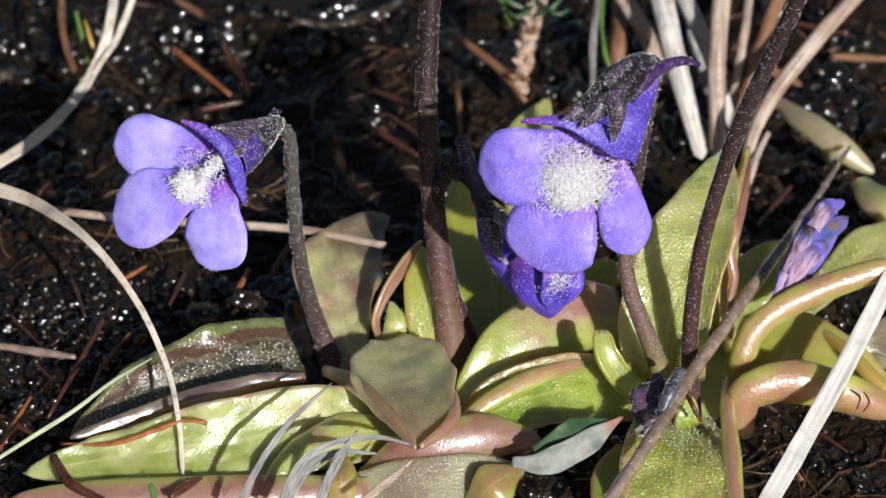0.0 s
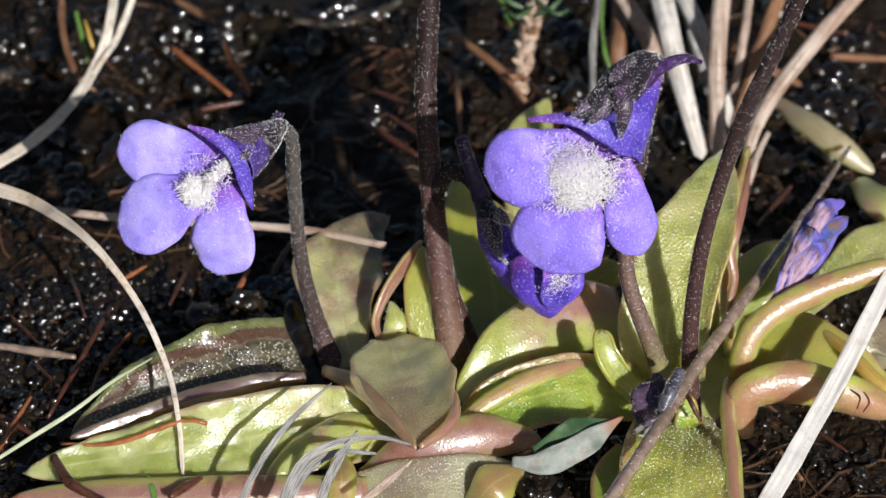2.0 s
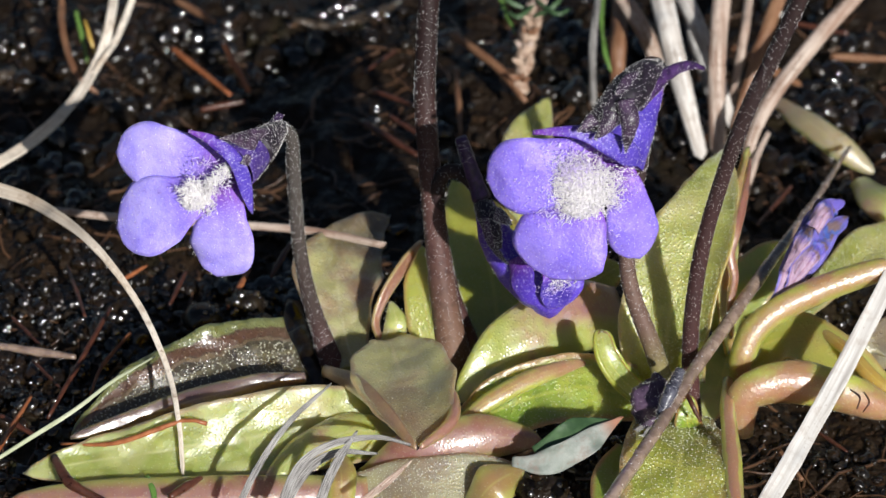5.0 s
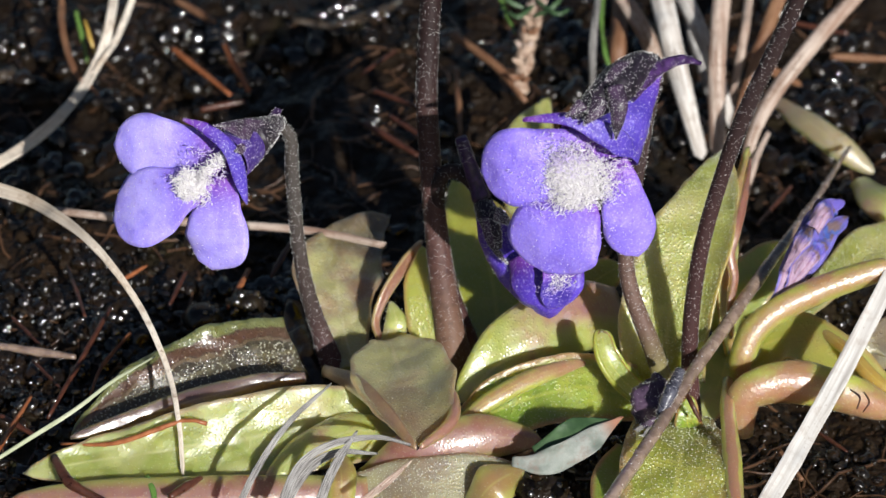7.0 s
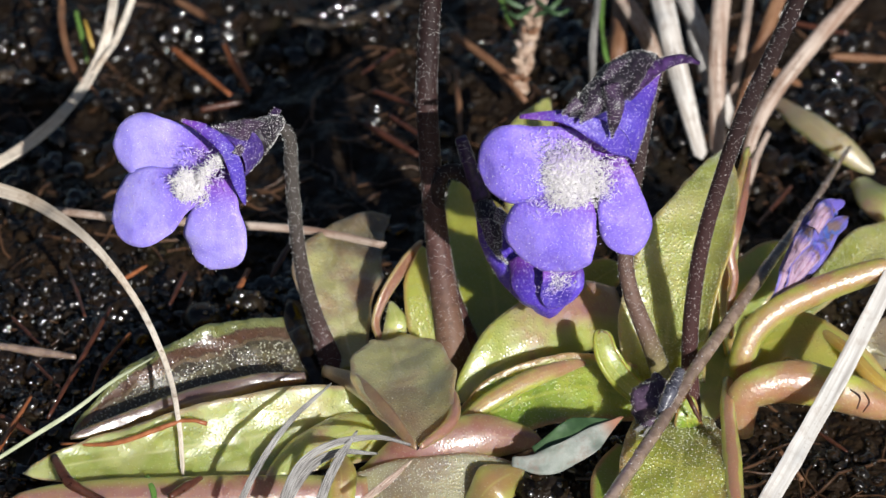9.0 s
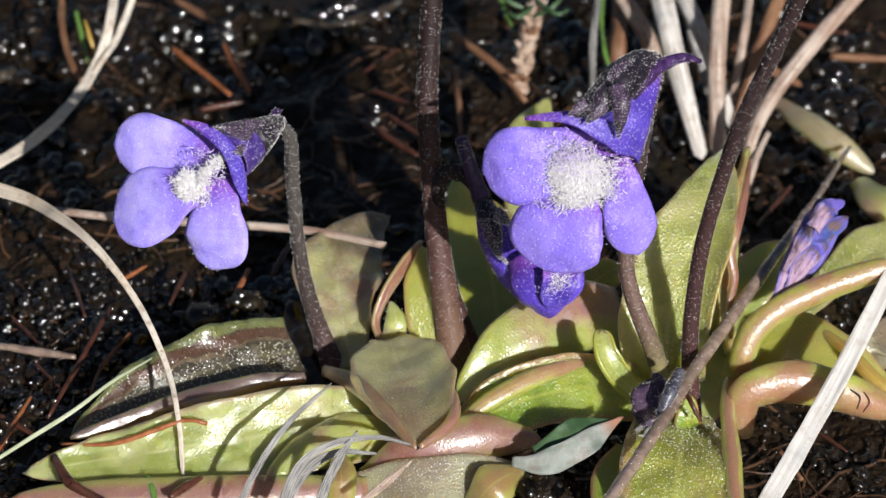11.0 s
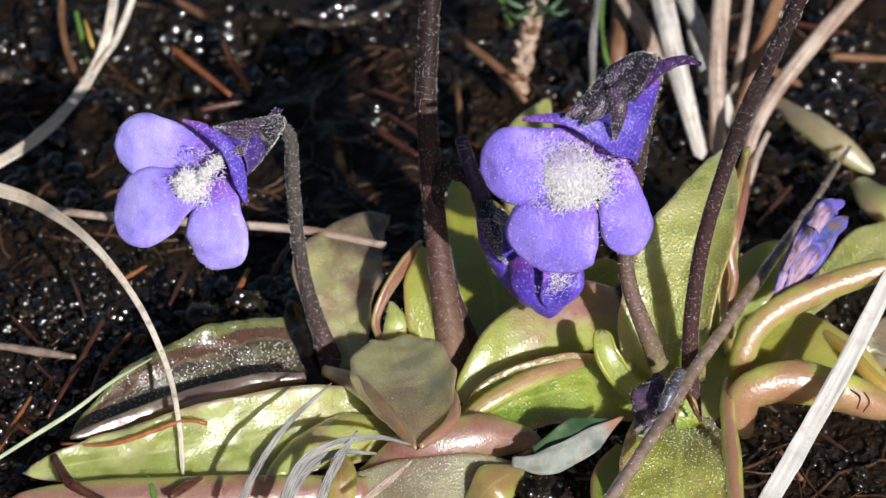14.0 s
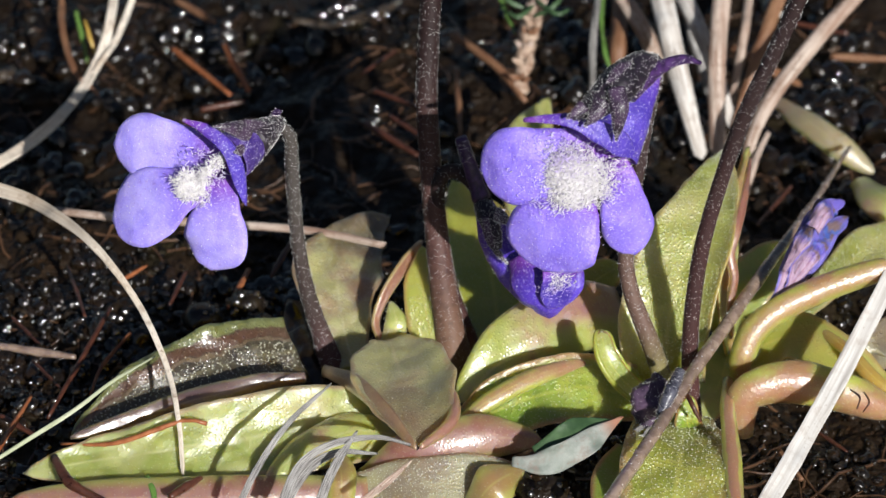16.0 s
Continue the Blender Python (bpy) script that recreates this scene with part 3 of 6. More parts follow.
def throat_hairs(parent, centre, axes, count, origin, seed, toward, length=0.55, rad=0.036, mats=None, inner=0.0, outer=1.0, swell=0.8, pad=False, taper=0.0):
    """Short white hairs on an oval swelling in the throat, dense between the inner and outer share of its axes."""
    rng = random.Random(seed)
    verts, faces = [], []
    ax, ay = vec(axes[0]), vec(axes[1])
    out = unit(vec(toward))
    if pad:
        v, f = ICO3
        pts = [vec(centre) + (ax * p[0] * (1 - taper * p[1]) + ay * p[1]) * (0.66 + 0.3 * noise.noise(Vector(p) * 2.0)) + out * (swell * 1.15 * p[2] - 0.45 + 0.25 * noise.noise(Vector(p) * 2.6)) for p in v]
        child("palate", mesh_of("palate", np.array(pts) - vec(origin), f, [M_PALATE]), parent, "pale swollen palate under the hairs")
    for _ in range(count):
        a = rng.uniform(0, 6.2832)
        r = (inner + (outer - inner) * rng.random() ** 0.62) * (1 + rng.gauss(0, 0.17))
        r *= 1 + 0.45 * noise.noise(Vector((math.cos(a) * 1.7, math.sin(a) * 1.7, seed))) + 0.2 * noise.noise(Vector((math.cos(a) * 4, math.sin(a) * 4, seed)))
        tuft = noise.noise(Vector((math.cos(a) * r * 4.0, math.sin(a) * r * 4.0, seed)))
        p = vec(centre) + ax * r * math.cos(a) * (1 - taper * r * math.sin(a)) + ay * r * math.sin(a) + out * (swell * math.sqrt(max(0.0, 1 - r * r)) - 0.42 + 0.12 * tuft)
        lean = np.array([tuft, noise.noise(Vector((math.sin(a) * r * 4.0, 3.0, seed))), 0.3 * tuft]) * 0.9
        d = unit(out + lean + np.array([rng.gauss(0, 0.45) for _ in range(3)]))
        bend = unit(np.array([rng.gauss(0, 1) for _ in range(3)]))
        ln = length * rng.uniform(0.5, 1.2)
        s1 = unit(np.cross(d, (0.3, 0.5, 0.8)))
        s2 = np.cross(d, s1)
        k = len(verts)
        for f, rr in ((0, 1.0), (0.55, 1.0), (1.0, 1.1)):
            q = p + d * ln * f + bend * ln * 0.3 * f * f
            for an in (0, 2.09, 4.19):
                verts.append(q + rad * rr * (math.cos(an) * s1 + math.sin(an) * s2))
        for lv in (0, 3):
            for e in range(3):
                g = (e + 1) % 3
                faces.append((k + lv + e, k + lv + g, k + lv + 3 + g, k + lv + 3 + e))
        faces.append((k + 6, k + 7, k + 8))
    me = mesh_of("throat_hairs", np.array(verts) - vec(origin), faces, mats or [M_HAIR])
    return tagged(child("throat_hairs", me, parent, "dense tuft of short white hairs"), kind="stuff")


def ground_height(x, y):
    """Height of the peat in millimetres at a place in millimetres."""
    v = Vector((x, y, 0))
    h = 3.0 * noise.noise(v * 0.035) + 1.9 * noise.noise(v * 0.1 + Vector((5, 0, 0))) + 1.1 * noise.noise(v * 0.24) + 0.6 * noise.noise(v * 0.55) + 0.25 * noise.noise(v * 1.2)
    far = max(0.0, max(abs(x), abs(y - 6)) - 70) / 40
    return h / (1 + far * far) - 2.6


# ---- ground: one sheet of wet peat, fine near the plants, reaching the horizon ----
def build_ground():
    near = np.arange(-78, 78.01, 0.62)
    far = 78 * 1.35 ** np.arange(1, 23)
    xs = np.concatenate([-far[::-1], near, far])
    ys = xs + 6
    n = len(xs)
    verts = []
    for y in ys:
        for x in xs:
            verts.append((x, y, ground_height(x, y)))
    faces = [(j * n + i, j * n + i + 1, (j + 1) * n + i + 1, (j + 1) * n + i) for j in range(n - 1) for i in range(n - 1)]
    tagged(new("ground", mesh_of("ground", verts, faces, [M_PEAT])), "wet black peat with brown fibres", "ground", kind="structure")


build_ground()


def scatter_on_ground(name, label, category, count, seed, shape_v, shape_f, size, mats, sink=0.2, clump=0.0, box=(-62, 62, -56, 62)):
    """Countless small bits on the peat, as one piece; an oval in the large flower's shadow is kept bare."""
    rng = random.Random(seed)
    verts, faces = [], []
    made = 0
    while made < count:
        x, y = rng.uniform(box[0], box[1]), rng.uniform(box[2], box[3])
        # Leaving bits out here keeps the shadowed oval dark; the peat just goes on.
        if ((x + 13) / 14) ** 2 + ((y - 27) / 21) ** 2 < rng.uniform(0.7, 1.0):
            continue
        if clump and noise.noise(Vector((x * 0.09, y * 0.09, seed))) < clump * rng.random() - 0.1:
            continue
        made += 1
        s = size * rng.uniform(0.5, 1.0) ** 1.6 * (1.4 if rng.random() < 0.06 else 1.0)
        m = Euler((rng.uniform(0, 6.3), rng.uniform(0, 6.3), rng.uniform(0, 6.3))).to_matrix()
        k = len(verts)
        c = np.array([x, y, ground_height(x, y) + s * (1 - 2 * sink) * 0.5])
        pts = (np.array(shape_v) * s * np.array([rng.uniform(0.6, 1.3) for _ in range(3)])) @ np.array(m).T
        verts += list(c + pts)
        faces += [tuple(k + e for e in f) for f in shape_f]
    ob = new(name, mesh_of(name, verts, faces, mats))
    return tagged(ob, label, category, kind="stuff")


def ico(levels):
    bm = bmesh.new()
    bmesh.ops.create_icosphere(bm, subdivisions=levels, radius=1.0)
    v = [tuple(p.co) for p in bm.verts]
    f = [tuple(p.index for p in q.verts) for q in bm.faces]
    bm.free()
    return v, f


ICO2, ICO3 = ico(2), ico(3)


def lump(seed, uneven=1.0):
    """An uneven wet lump."""
    v, f = ICO2
    q = [Vector(p) * (1 + uneven * 0.55 * noise.noise(Vector(p) * 0.9 + Vector((seed * 9.1, 0, 0))) + uneven * 0.2 * noise.noise(Vector(p) * 2.2 + Vector((0, seed * 5.3, 0)))) for p in v]
    return [tuple(p) for p in q], f


for sd, cnt, size in ((1, 300, 1.5), (2, 420, 1.1), (3, 900, 0.65)):
    sh = lump(sd)
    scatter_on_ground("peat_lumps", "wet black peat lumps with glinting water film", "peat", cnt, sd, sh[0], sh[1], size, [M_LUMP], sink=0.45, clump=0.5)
for sd, cnt, size in ((8, 800, 0.8), (9, 1900, 0.46), (10, 80, 1.1)):
    sh = lump(sd * 0.37, 1.1 if sd == 10 else 0.6)
    scatter_on_ground("wet_beads", "dark wet beads of water and jelly glinting on peat", "water", cnt, sd, sh[0], sh[1], size, [M_BLOB if sd == 8 else M_BEAD], sink=0.3, clump=0.9, box=(-62, 62, -56, 4))
for sd, cnt, size, box in ((14, 250, 1.7, (-60, 60, 8, 62)), (15, 200, 1.2, (-60, -10, -45, 14)), (16, 1500, 0.95, (-62, -14, -38, 10)), (17, 60, 1.0, (30, 58, -56, -20)), (18, 120, 2.5, (-60, 60, 14, 64)), (19, 110, 1.7, (-46, -20, 28, 58)), (20, 80, 1.5, (34, 62, 8, 46))):
    sh = lump(sd * 0.31, 0.7 if sd == 18 else 1.2)
    scatter_on_ground("wet_beads", "large wet blobs of jelly glinting on black peat", "water", cnt, sd, sh[0], sh[1], size, [M_BLOB], sink=0.72 if sd == 18 else 0.6 if sd == 14 else 0.45, clump=0.9 if sd < 16 else 0.3, box=box)


def lens_drops(clusters, seed=31, lift=1.0):
    """Flat water drops added over peat crumbs, turned to mirror the sun at the camera: x, y, count, spread and size of
    each cluster.
    """
    rng = random.Random(seed)
    verts, faces = [], []
    for cx, cy, count, spread, size in clusters:
        for _ in range(count):
            x, y = cx + rng.gauss(0, spread), cy + rng.gauss(0, spread * 1.3)
            s = size * rng.uniform(0.55, 1.25)
            # Halfway between sun and camera, so the tilt itself makes the glint.
            axis = Vector((0.19 + rng.gauss(0, 0.1), -0.83, 0.52 + rng.gauss(0, 0.1)))
            turn = np.array(axis.to_track_quat("Z", "Y").to_matrix())
            k = len(verts)
            pts = (np.array(ICO3[0]) * np.array([s, s * rng.uniform(0.7, 1.0), s * 0.28])) @ turn.T
            verts += list(pts + np.array([x, y, ground_height(x, y) + lift + s * 0.5]))
            faces += [tuple(k + i for i in f) for f in ICO3[1]]
    ob = new("water_drops", mesh_of("water_drops", verts, faces, [M_LENS]))
    return tagged(ob, "clear water drops glinting on black peat crumbs", "water", kind="stuff")


lens_drops(((-35.2, 52.0, 9, 1.3, 0.8), (-30.0, 48.5, 16, 1.5, 0.9), (-35.5, 45.9, 5, 1.6, 0.45), (-12.0, 54.4, 16, 1.9, 0.75), (-8.3, 28.9, 6, 1.0, 0.6),
            (3.2, 31.5, 1, 0.2, 0.8), (48.7, 29.6, 4, 1.4, 0.65), (52.5, 40.9, 5, 2.0, 0.5), (-57.4, 45.9, 4, 1.5, 0.5), (-23.0, 40.2, 2, 0.5, 0.5)), lift=2.2)
lens_drops(((-47.8, -10.9, 26, 3.4, 0.45), (-42.9, -10.9, 14, 2.4, 0.45), (-36.7, -12.0, 8, 1.5, 0.5), (-43.3, -25.2, 24, 4.0, 0.45), (-36.3, -23.2, 4, 1.2, 0.5),
            (-45.7, -31.3, 6, 2.0, 0.5), (-32.5, -4.2, 5, 1.6, 0.5), (45.0, -11.5, 5, 1.4, 0.5)), 37)


def fibres():
    """Countless thin brown root fibres on the peat, as one piece."""
    rng = random.Random(5)
    verts, faces = [], []
    for _ in range(520):
        x, y, a = rng.uniform(-60, 60), rng.uniform(-54, 60), rng.uniform(0, 6.3)
        ln, bend, r = rng.uniform(3, 13), rng.gauss(0, 0.12), rng.uniform(0.07, 0.22)
        k, px, py = len(verts), x, y
        for i in range(9):
            lift = ground_height(px, py) + 0.25 + 0.5 * math.sin(i / 8 * 3.14) * rng.random()
            t, n2 = np.array([math.cos(a), math.sin(a), 0]), np.array([-math.sin(a), math.cos(a), 0])
            for an in (0.5, 2.07, 3.64, 5.21):
                verts.append(np.array([px, py, lift]) + r * (n2 * math.cos(an) + np.array([0, 0, 1]) * math.sin(an)))
            px, py, a = px + t[0] * ln / 8, py + t[1] * ln / 8, a + bend + rng.gauss(0, 0.1)
        for i in range(8):
            for e in range(4):
                g = (e + 1) % 4
                faces.append((k + i * 4 + e, k + i * 4 + g, k + i * 4 + 4 + g, k + i * 4 + 4 + e))
    tagged(new("root_fibres", mesh_of("root_fibres", verts, faces, [M_FIBRE])), "thin wet brown root fibres on the peat", "fibres", kind="stuff")


fibres()

# ---- butterwort with the small nodding flower ----
TOCAM = (0.0, -0.82, 0.57)
UPN = (0.0, -0.3, 0.95)
plant_a = thing("butterwort", (-5.8, -28.0, 0.0), "sticky yellow-green butterwort rosette with nodding violet flower on peat", "butterwort", "butterworts")


def scape(parent, path, radii, mat, seed, count, label):
    """A hairy flower stalk; its own origin is at its foot, so that it can sway."""
    foot = vec(path[0])
    me = tube("scape", path, radii, [mat], foot, n=60, seg=16)
    ob = child("scape", me, parent, label, tuple(foot - place_of(parent)))
    gland_hairs(ob, rings(path, radii, 60, 16), int(count * 1.3), 0.10, 0.039, foot, seed)
    return ob


scape_left = scape(plant_a, [(-11.9, -26.1, 1.5), (-13.2, -24.0, 4.7), (-14.7, -24.0, 10.9), (-15.6, -24.0, 17.6), (-15.9, -24.0, 24.2), (-16.0, -24.0, 28.8), (-16.0, -24.0, 30.7), (-16.5, -24.0, 32.0), (-17.3, -24.2, 32.5), (-18.2, -24.6, 32.4)],
                   [1.4, 0.95, 0.8, 0.72, 0.7, 0.62], M_SCAPE_GREY, 11, 1300, "grey-brown hairy hooked flower stalk")
scape_tall = scape(plant_a, [(1.7, -27.1, 1.0), (0.7, -25.0, 6.3), (-0.4, -22.0, 14.0), (-1.2, -19.0, 21.6), (-1.8, -16.0, 30.5), (-1.6, -14.0, 37.0), (-1.1, -12.0, 44.8), (-0.4, -11.0, 52.9)],
                   [2.1, 1.5, 1.22, 1.15, 1.13, 1.1, 1.1], M_SCAPE_TALL, 12, 1900, "tall reddish-brown hairy flower stalk")

LEAVES_A = [
    # spine, half widths, normals, materials, options
    ([(-7.2, -36.9, 3.0), (-16.8, -41.0, 5.0), (-28.6, -43.1, 4.5), (-44.0, -43.8, 2.0)], [4.2, 5.0, 4.3, 2.9, 0.9], (0.1, -0.66, 0.75), None, [M_LEAF_FRONT, M_LEAF_PINK], dict(curl=(35, 36), roll=(10, -10), tip=0.9, wavy=0.25, rough=0.9, dew=260, drop=0.05)),
    ([(-7.8, -47.5, 2.0), (-21.2, -49.3, 3.2), (-34.0, -49.0, 3.0), (-44.8, -47.4, 1.5)], [2.2, 2.6, 2.2, 1.2], (0.1, -0.75, 0.65), None, [M_LEAF_ROSE], dict(curl=-35, tip=0.85)),
    ([(-16.4, -24.9, 3.5), (-22.3, -29.1, 5.5), (-31.2, -33.3, 4.5), (-39.5, -37.6, 2.0)], [4.2, 4.8, 3.8, 1.0], (0, -0.55, 0.83), None, [M_LEAF_DEAD, M_LEAF_BROWN], dict(curl=(25, 18), roll=(50, -10), tip=0.9, rough=0.8, dew=420, span=(0.22, 0.66), drop=0.095)),
    ([(-14.7, -33.6, 6.8), (-18.9, -34.7, 7.0), (-23.0, -36.0, 6.7), (-28.9, -38.0, 6.2), (-34.4, -40.1, 5.5), (-39.0, -41.7, 5.0)], [0.6, 1.2, 1.4, 1.3, 1.0, 0.4], (0.2, -0.78, 0.58), None, [M_LEAF_PURPLE], dict(curl=-50, tip=0.9, wavy=0.3, rough=0.35)),
    ([(-9.6, -26.3, 2.4), (-11.0, -21.5, 4.4), (-11.7, -14.5, 7.1), (-9.0, -7.2, 7.5), (-6.1, -4.0, 7.5)], [1.6, 3.3, 5.4, 3.4, 0.8], (0.06, -0.75, 0.65), (0.0, -0.5, 0.85), [M_LEAF_BROWN], dict(curl=14, roll=18, tip=0.88, wavy=0.3, rough=0.7, dew=900, drop=0.035)),
    ([(-0.4, -27.0, 3.9), (-1.5, -24.6, 7.1), (-2.2, -21.8, 10.1), (-2.2, -17.5, 12.6)], [1.6, 2.4, 2.1, 0.5], (-0.1, -0.8, 0.6), None, [M_LEAF_YELLOW, M_LEAF], dict(curl=(10, 14), tip=0.92)),
    ([(-6.8, -24.5, 4.7), (-7.4, -24.0, 7.1), (-6.4, -22.5, 9.6), (-4.8, -20.0, 11.0), (-2.3, -16.0, 12.3)], [0.4, 0.55, 0.75, 0.85, 0.4], (0.5, -0.7, 0.5), (0.7, -0.5, 0.4), [M_LEAF_RED], dict(curl=35, tip=0.9)),
    ([(-5.8, -27.5, 7.1), (-4.7, -33.5, 7.7), (-3.5, -40.0, 8.2), (-2.7, -46.5, 7.7)], [2.3, 5.3, 5.9, 4.5, 0.9], (0.08, -0.65, 0.75), (0.1, -0.86, 0.48), [M_LEAF_CUPPED, M_LEAF_PINK], dict(curl=(24, 36), tip=0.85, wavy=0.3, rough=0.4, dew=900, drop=0.032)),
    ([(-12.8, -31.5, 6.1), (-9.3, -37.0, 8.5), (-5.8, -43.0, 9.2), (-2.7, -47.8, 8.5)], [0.65, 1.1, 0.9, 0.35], (-0.3, -0.75, 0.58), None, [M_LEAF_TAN], dict(curl=-45, tip=0.95)),
    ([(-1.6, -30.5, 8.1), (-1.1, -35.0, 8.2), (1.1, -39.5, 8.8), (0.9, -44.0, 8.9), (-2.4, -47.6, 8.5)], [0.25, 0.4, 0.65, 0.75, 0.35], (0.3, -0.8, 0.5), None, [M_LEAF_ROSE], dict(curl=-60, tip=0.95)),
    ([(-5.8, -25.0, 4.4), (-5.1, -24.6, 7.1), (-5.7, -22.0, 8.2)], [1.3, 1.35, 0.6], (0.1, -0.8, 0.55), None, [M_LEAF_BLUSH], dict(curl=-30, tip=0.7, dew=60)),
    ([(-5.0, -38.7, 3.0), (-9.7, -40.7, 5.0), (-14.4, -44.0, 5.0), (-18.3, -47.3, 4.0)], [2.0, 2.6, 2.2, 0.8], (0, -0.5, 0.85), None, [M_LEAF_BLUSH], dict(curl=-30, tip=0.85)),
    ([(6.0, -28.0, 0.0), (6.1, -19.6, 3.0), (4.9, -9.6, 6.0), (1.1, 2.5, 8.0)], [3.4, 5.0, 4.8, 1.2], (0, -0.8, 0.6), None, [M_LEAF_DEEP], dict(curl=(18, 12), tip=0.85)),
    ([(12.6, -4.8, 1.0), (10.7, 2.2, 5.0), (10.0, 8.3, 9.0), (12.7, 16.0, 11.0)], [2.0, 3.4, 3.1, 1.0], (-0.2, -0.8, 0.55), None, [M_LEAF_TALL], dict(curl=12, tip=0.8)),
    ([(-8.5, -44.3, 1.5), (-2.6, -44.1, 5.5), (3.9, -42.9, 6.0), (10.2, -40.7, 4.0)], [1.2, 2.6, 2.8, 1.2], (0, -0.8, 0.6), None, [M_LEAF_ROSE], dict(curl=-45, tip=0.9)),
    ([(-10.8, -46.5, 1.0), (-3.2, -47.2, 3.0), (4.5, -46.1, 3.0), (9.2, -44.9, 2.0)], [2.0, 3.0, 3.0, 1.6], (0, -0.6, 0.8), None, [M_LEAF_OLIVE], dict(curl=10, tip=0.85, dew=1100)),
    ([(3.1, -49.5, 2.0), (5.1, -49.3, 5.0), (8.3, -45.5, 4.0)], [1.6, 2.6, 0.8], (-0.3, -0.75, 0.6), None, [M_LEAF_PINK], dict(curl=-35, tip=0.8)),
    ([(-10.7, -49.9, 2.0), (-10.4, -48.5, 5.0), (-11.0, -43.3, 4.5)], [1.5, 1.6, 0.8], (0, -0.85, 0.5), None, [M_LEAF_PINK], dict(curl=-35, tip=0.8)),
]
LOOKS = {M_LEAF_ROSE: "rosy rolled leaf with yellow-green edges", M_LEAF_DEEP: "smooth yellow-green leaf standing behind", M_LEAF_PINK: "pinkish-brown rolled leaf", M_LEAF_BLUSH: "yellow-green leaf with pink blush", M_LEAF_BROWN: "pale green leaf with brown patches",
         M_LEAF_OLIVE: "olive-grey leaf with rolled pink margins", M_LEAF_DEAD: "wet dark decaying leaf with glistening glands", M_LEAF_PURPLE: "shiny purple-brown rolled leaf margin",
         M_LEAF_YELLOW: "yellowed leaf", M_LEAF_ARCH: "arched shiny pink-green rolled leaf", M_LEAF_FLUSHED: "shiny yellow-green leaf flushed with pink", M_LEAF_FADED: "pale fleshy leaf with pinkish blotches", M_LEAF_CUPPED: "olive cupped leaf browning towards its tip", M_LEAF_TAN: "tan rolled leaf margin", M_LEAF_FRONT: "broad pale yellow-green leaf lying low", M_LEAF_TALL: "tall pale yellow-green leaf with glistening glands", M_LEAF_STRIPE: "narrow rolled leaf with pink middle and green edges", M_LEAF_OCHRE: "withering ochre-yellow rolled leaf margin", M_LEAF_RED: "narrow reddened twisted leaf"}
for spine, widths, n0, n1, mats, kw in LEAVES_A:
    leaf(plant_a, spine, widths, n0, n1, mats, 0.55, LOOKS.get(mats[0], ""), seed=len(spine), **kw)


def flower(parent, attach, label):
    """The corolla's carrier, with its origin where the flower joins its stalk."""
    at = vec(attach)
    ob = child("flower", None, parent, label, tuple(at - place_of(parent)))
    ob["at"] = [float(a) for a in at]
    ob.empty_display_size = 0.002
    return ob


def lobe(fl, spine, widths, n0, n1=None, mats=None, seed=0, tip=0.62, glands=120, label="", **kw):
    o = place_of(fl)
    pts, nrm = blade_grid(spine, widths, n0, n1, tip=tip, nu=26, nv=15, seed=seed, wavy=0.12, rough=0.25, **kw)
    ob = child("petal", shell("petal", pts, nrm, 0.28, mats or [M_PETAL], o), fl, label)
    surface_glands(fl, pts, nrm, glands, 0.045, o, seed + 40)
    return ob, pts, nrm


def sepal(fl, spine, widths, n0, seed, count=150):
    pts, nrm = blade_grid(spine, widths, n0, curl=-45, tip=0.7, nu=18, nv=9)
    child("sepal", shell("sepal", pts, nrm, 0.35, [M_SEPAL], place_of(fl)), fl, "dark hairy sepal")
    surface_glands(fl, pts, nrm, count, 0.046, place_of(fl), seed)


def calyx(fl, path, radii, seed, count, length=0.22):
    o = place_of(fl)
    child("calyx", tube("calyx", path, radii, [M_CALYX], o, n=24, seg=18, crumple=0.12, freq=0.6, seed=seed), fl, "dark hairy calyx")
    gland_hairs(fl, rings(path, radii, 24, 14), count, length, 0.046, o, seed)


# left flower
fl_a = flower(plant_a, (-17.4, -24.3, 32.3), "violet butterwort flower with white hairy throat")
FA_OUT = (-0.42, -0.80, 0.42)
for spine, widths, n0, n1, sd, cv in (
    ([(-22.7, -29.8, 32.5), (-28.1, -29.0, 32.3), (-31.7, -28.0, 32.5), (-34.2, -26.6, 31.8)], [1.7, 2.7, 3.4, 3.7, 3.6], FA_OUT, (-0.55, -0.70, 0.45), 1, -14),
    ([(-23.9, -31.0, 30.6), (-27.8, -32.0, 29.3), (-31.5, -32.0, 27.3), (-34.3, -31.2, 25.3)], [1.2, 2.4, 3.8, 4.3, 4.2], FA_OUT, (-0.5, -0.6, 0.6), 2, -14),
    ([(-22.5, -31.0, 30.4), (-23.1, -33.0, 28.1), (-23.6, -34.2, 24.7), (-24.1, -34.2, 21.3)], [1.2, 2.2, 3.3, 3.7, 3.6], (-0.2, -0.85, 0.45), (-0.2, -0.7, 0.65), 3, -14),
):
    lobe(fl_a, spine, widths, n0, n1, seed=sd, curl=cv)
lobe(fl_a, [(-26.5, -30.2, 37.0), (-24.2, -31.2, 36.6), (-22.0, -32.2, 35.1), (-20.9, -32.8, 32.6), (-20.3, -33.0, 28.5)], [0.15, 0.65, 0.9, 0.8, 0.25], (0.3, -0.8, 0.5), (0.7, -0.65, 0.25), [M_PETAL_UPPER], 4, tip=0.92, curl=-20, label="folded-back upper lip seen edge on")
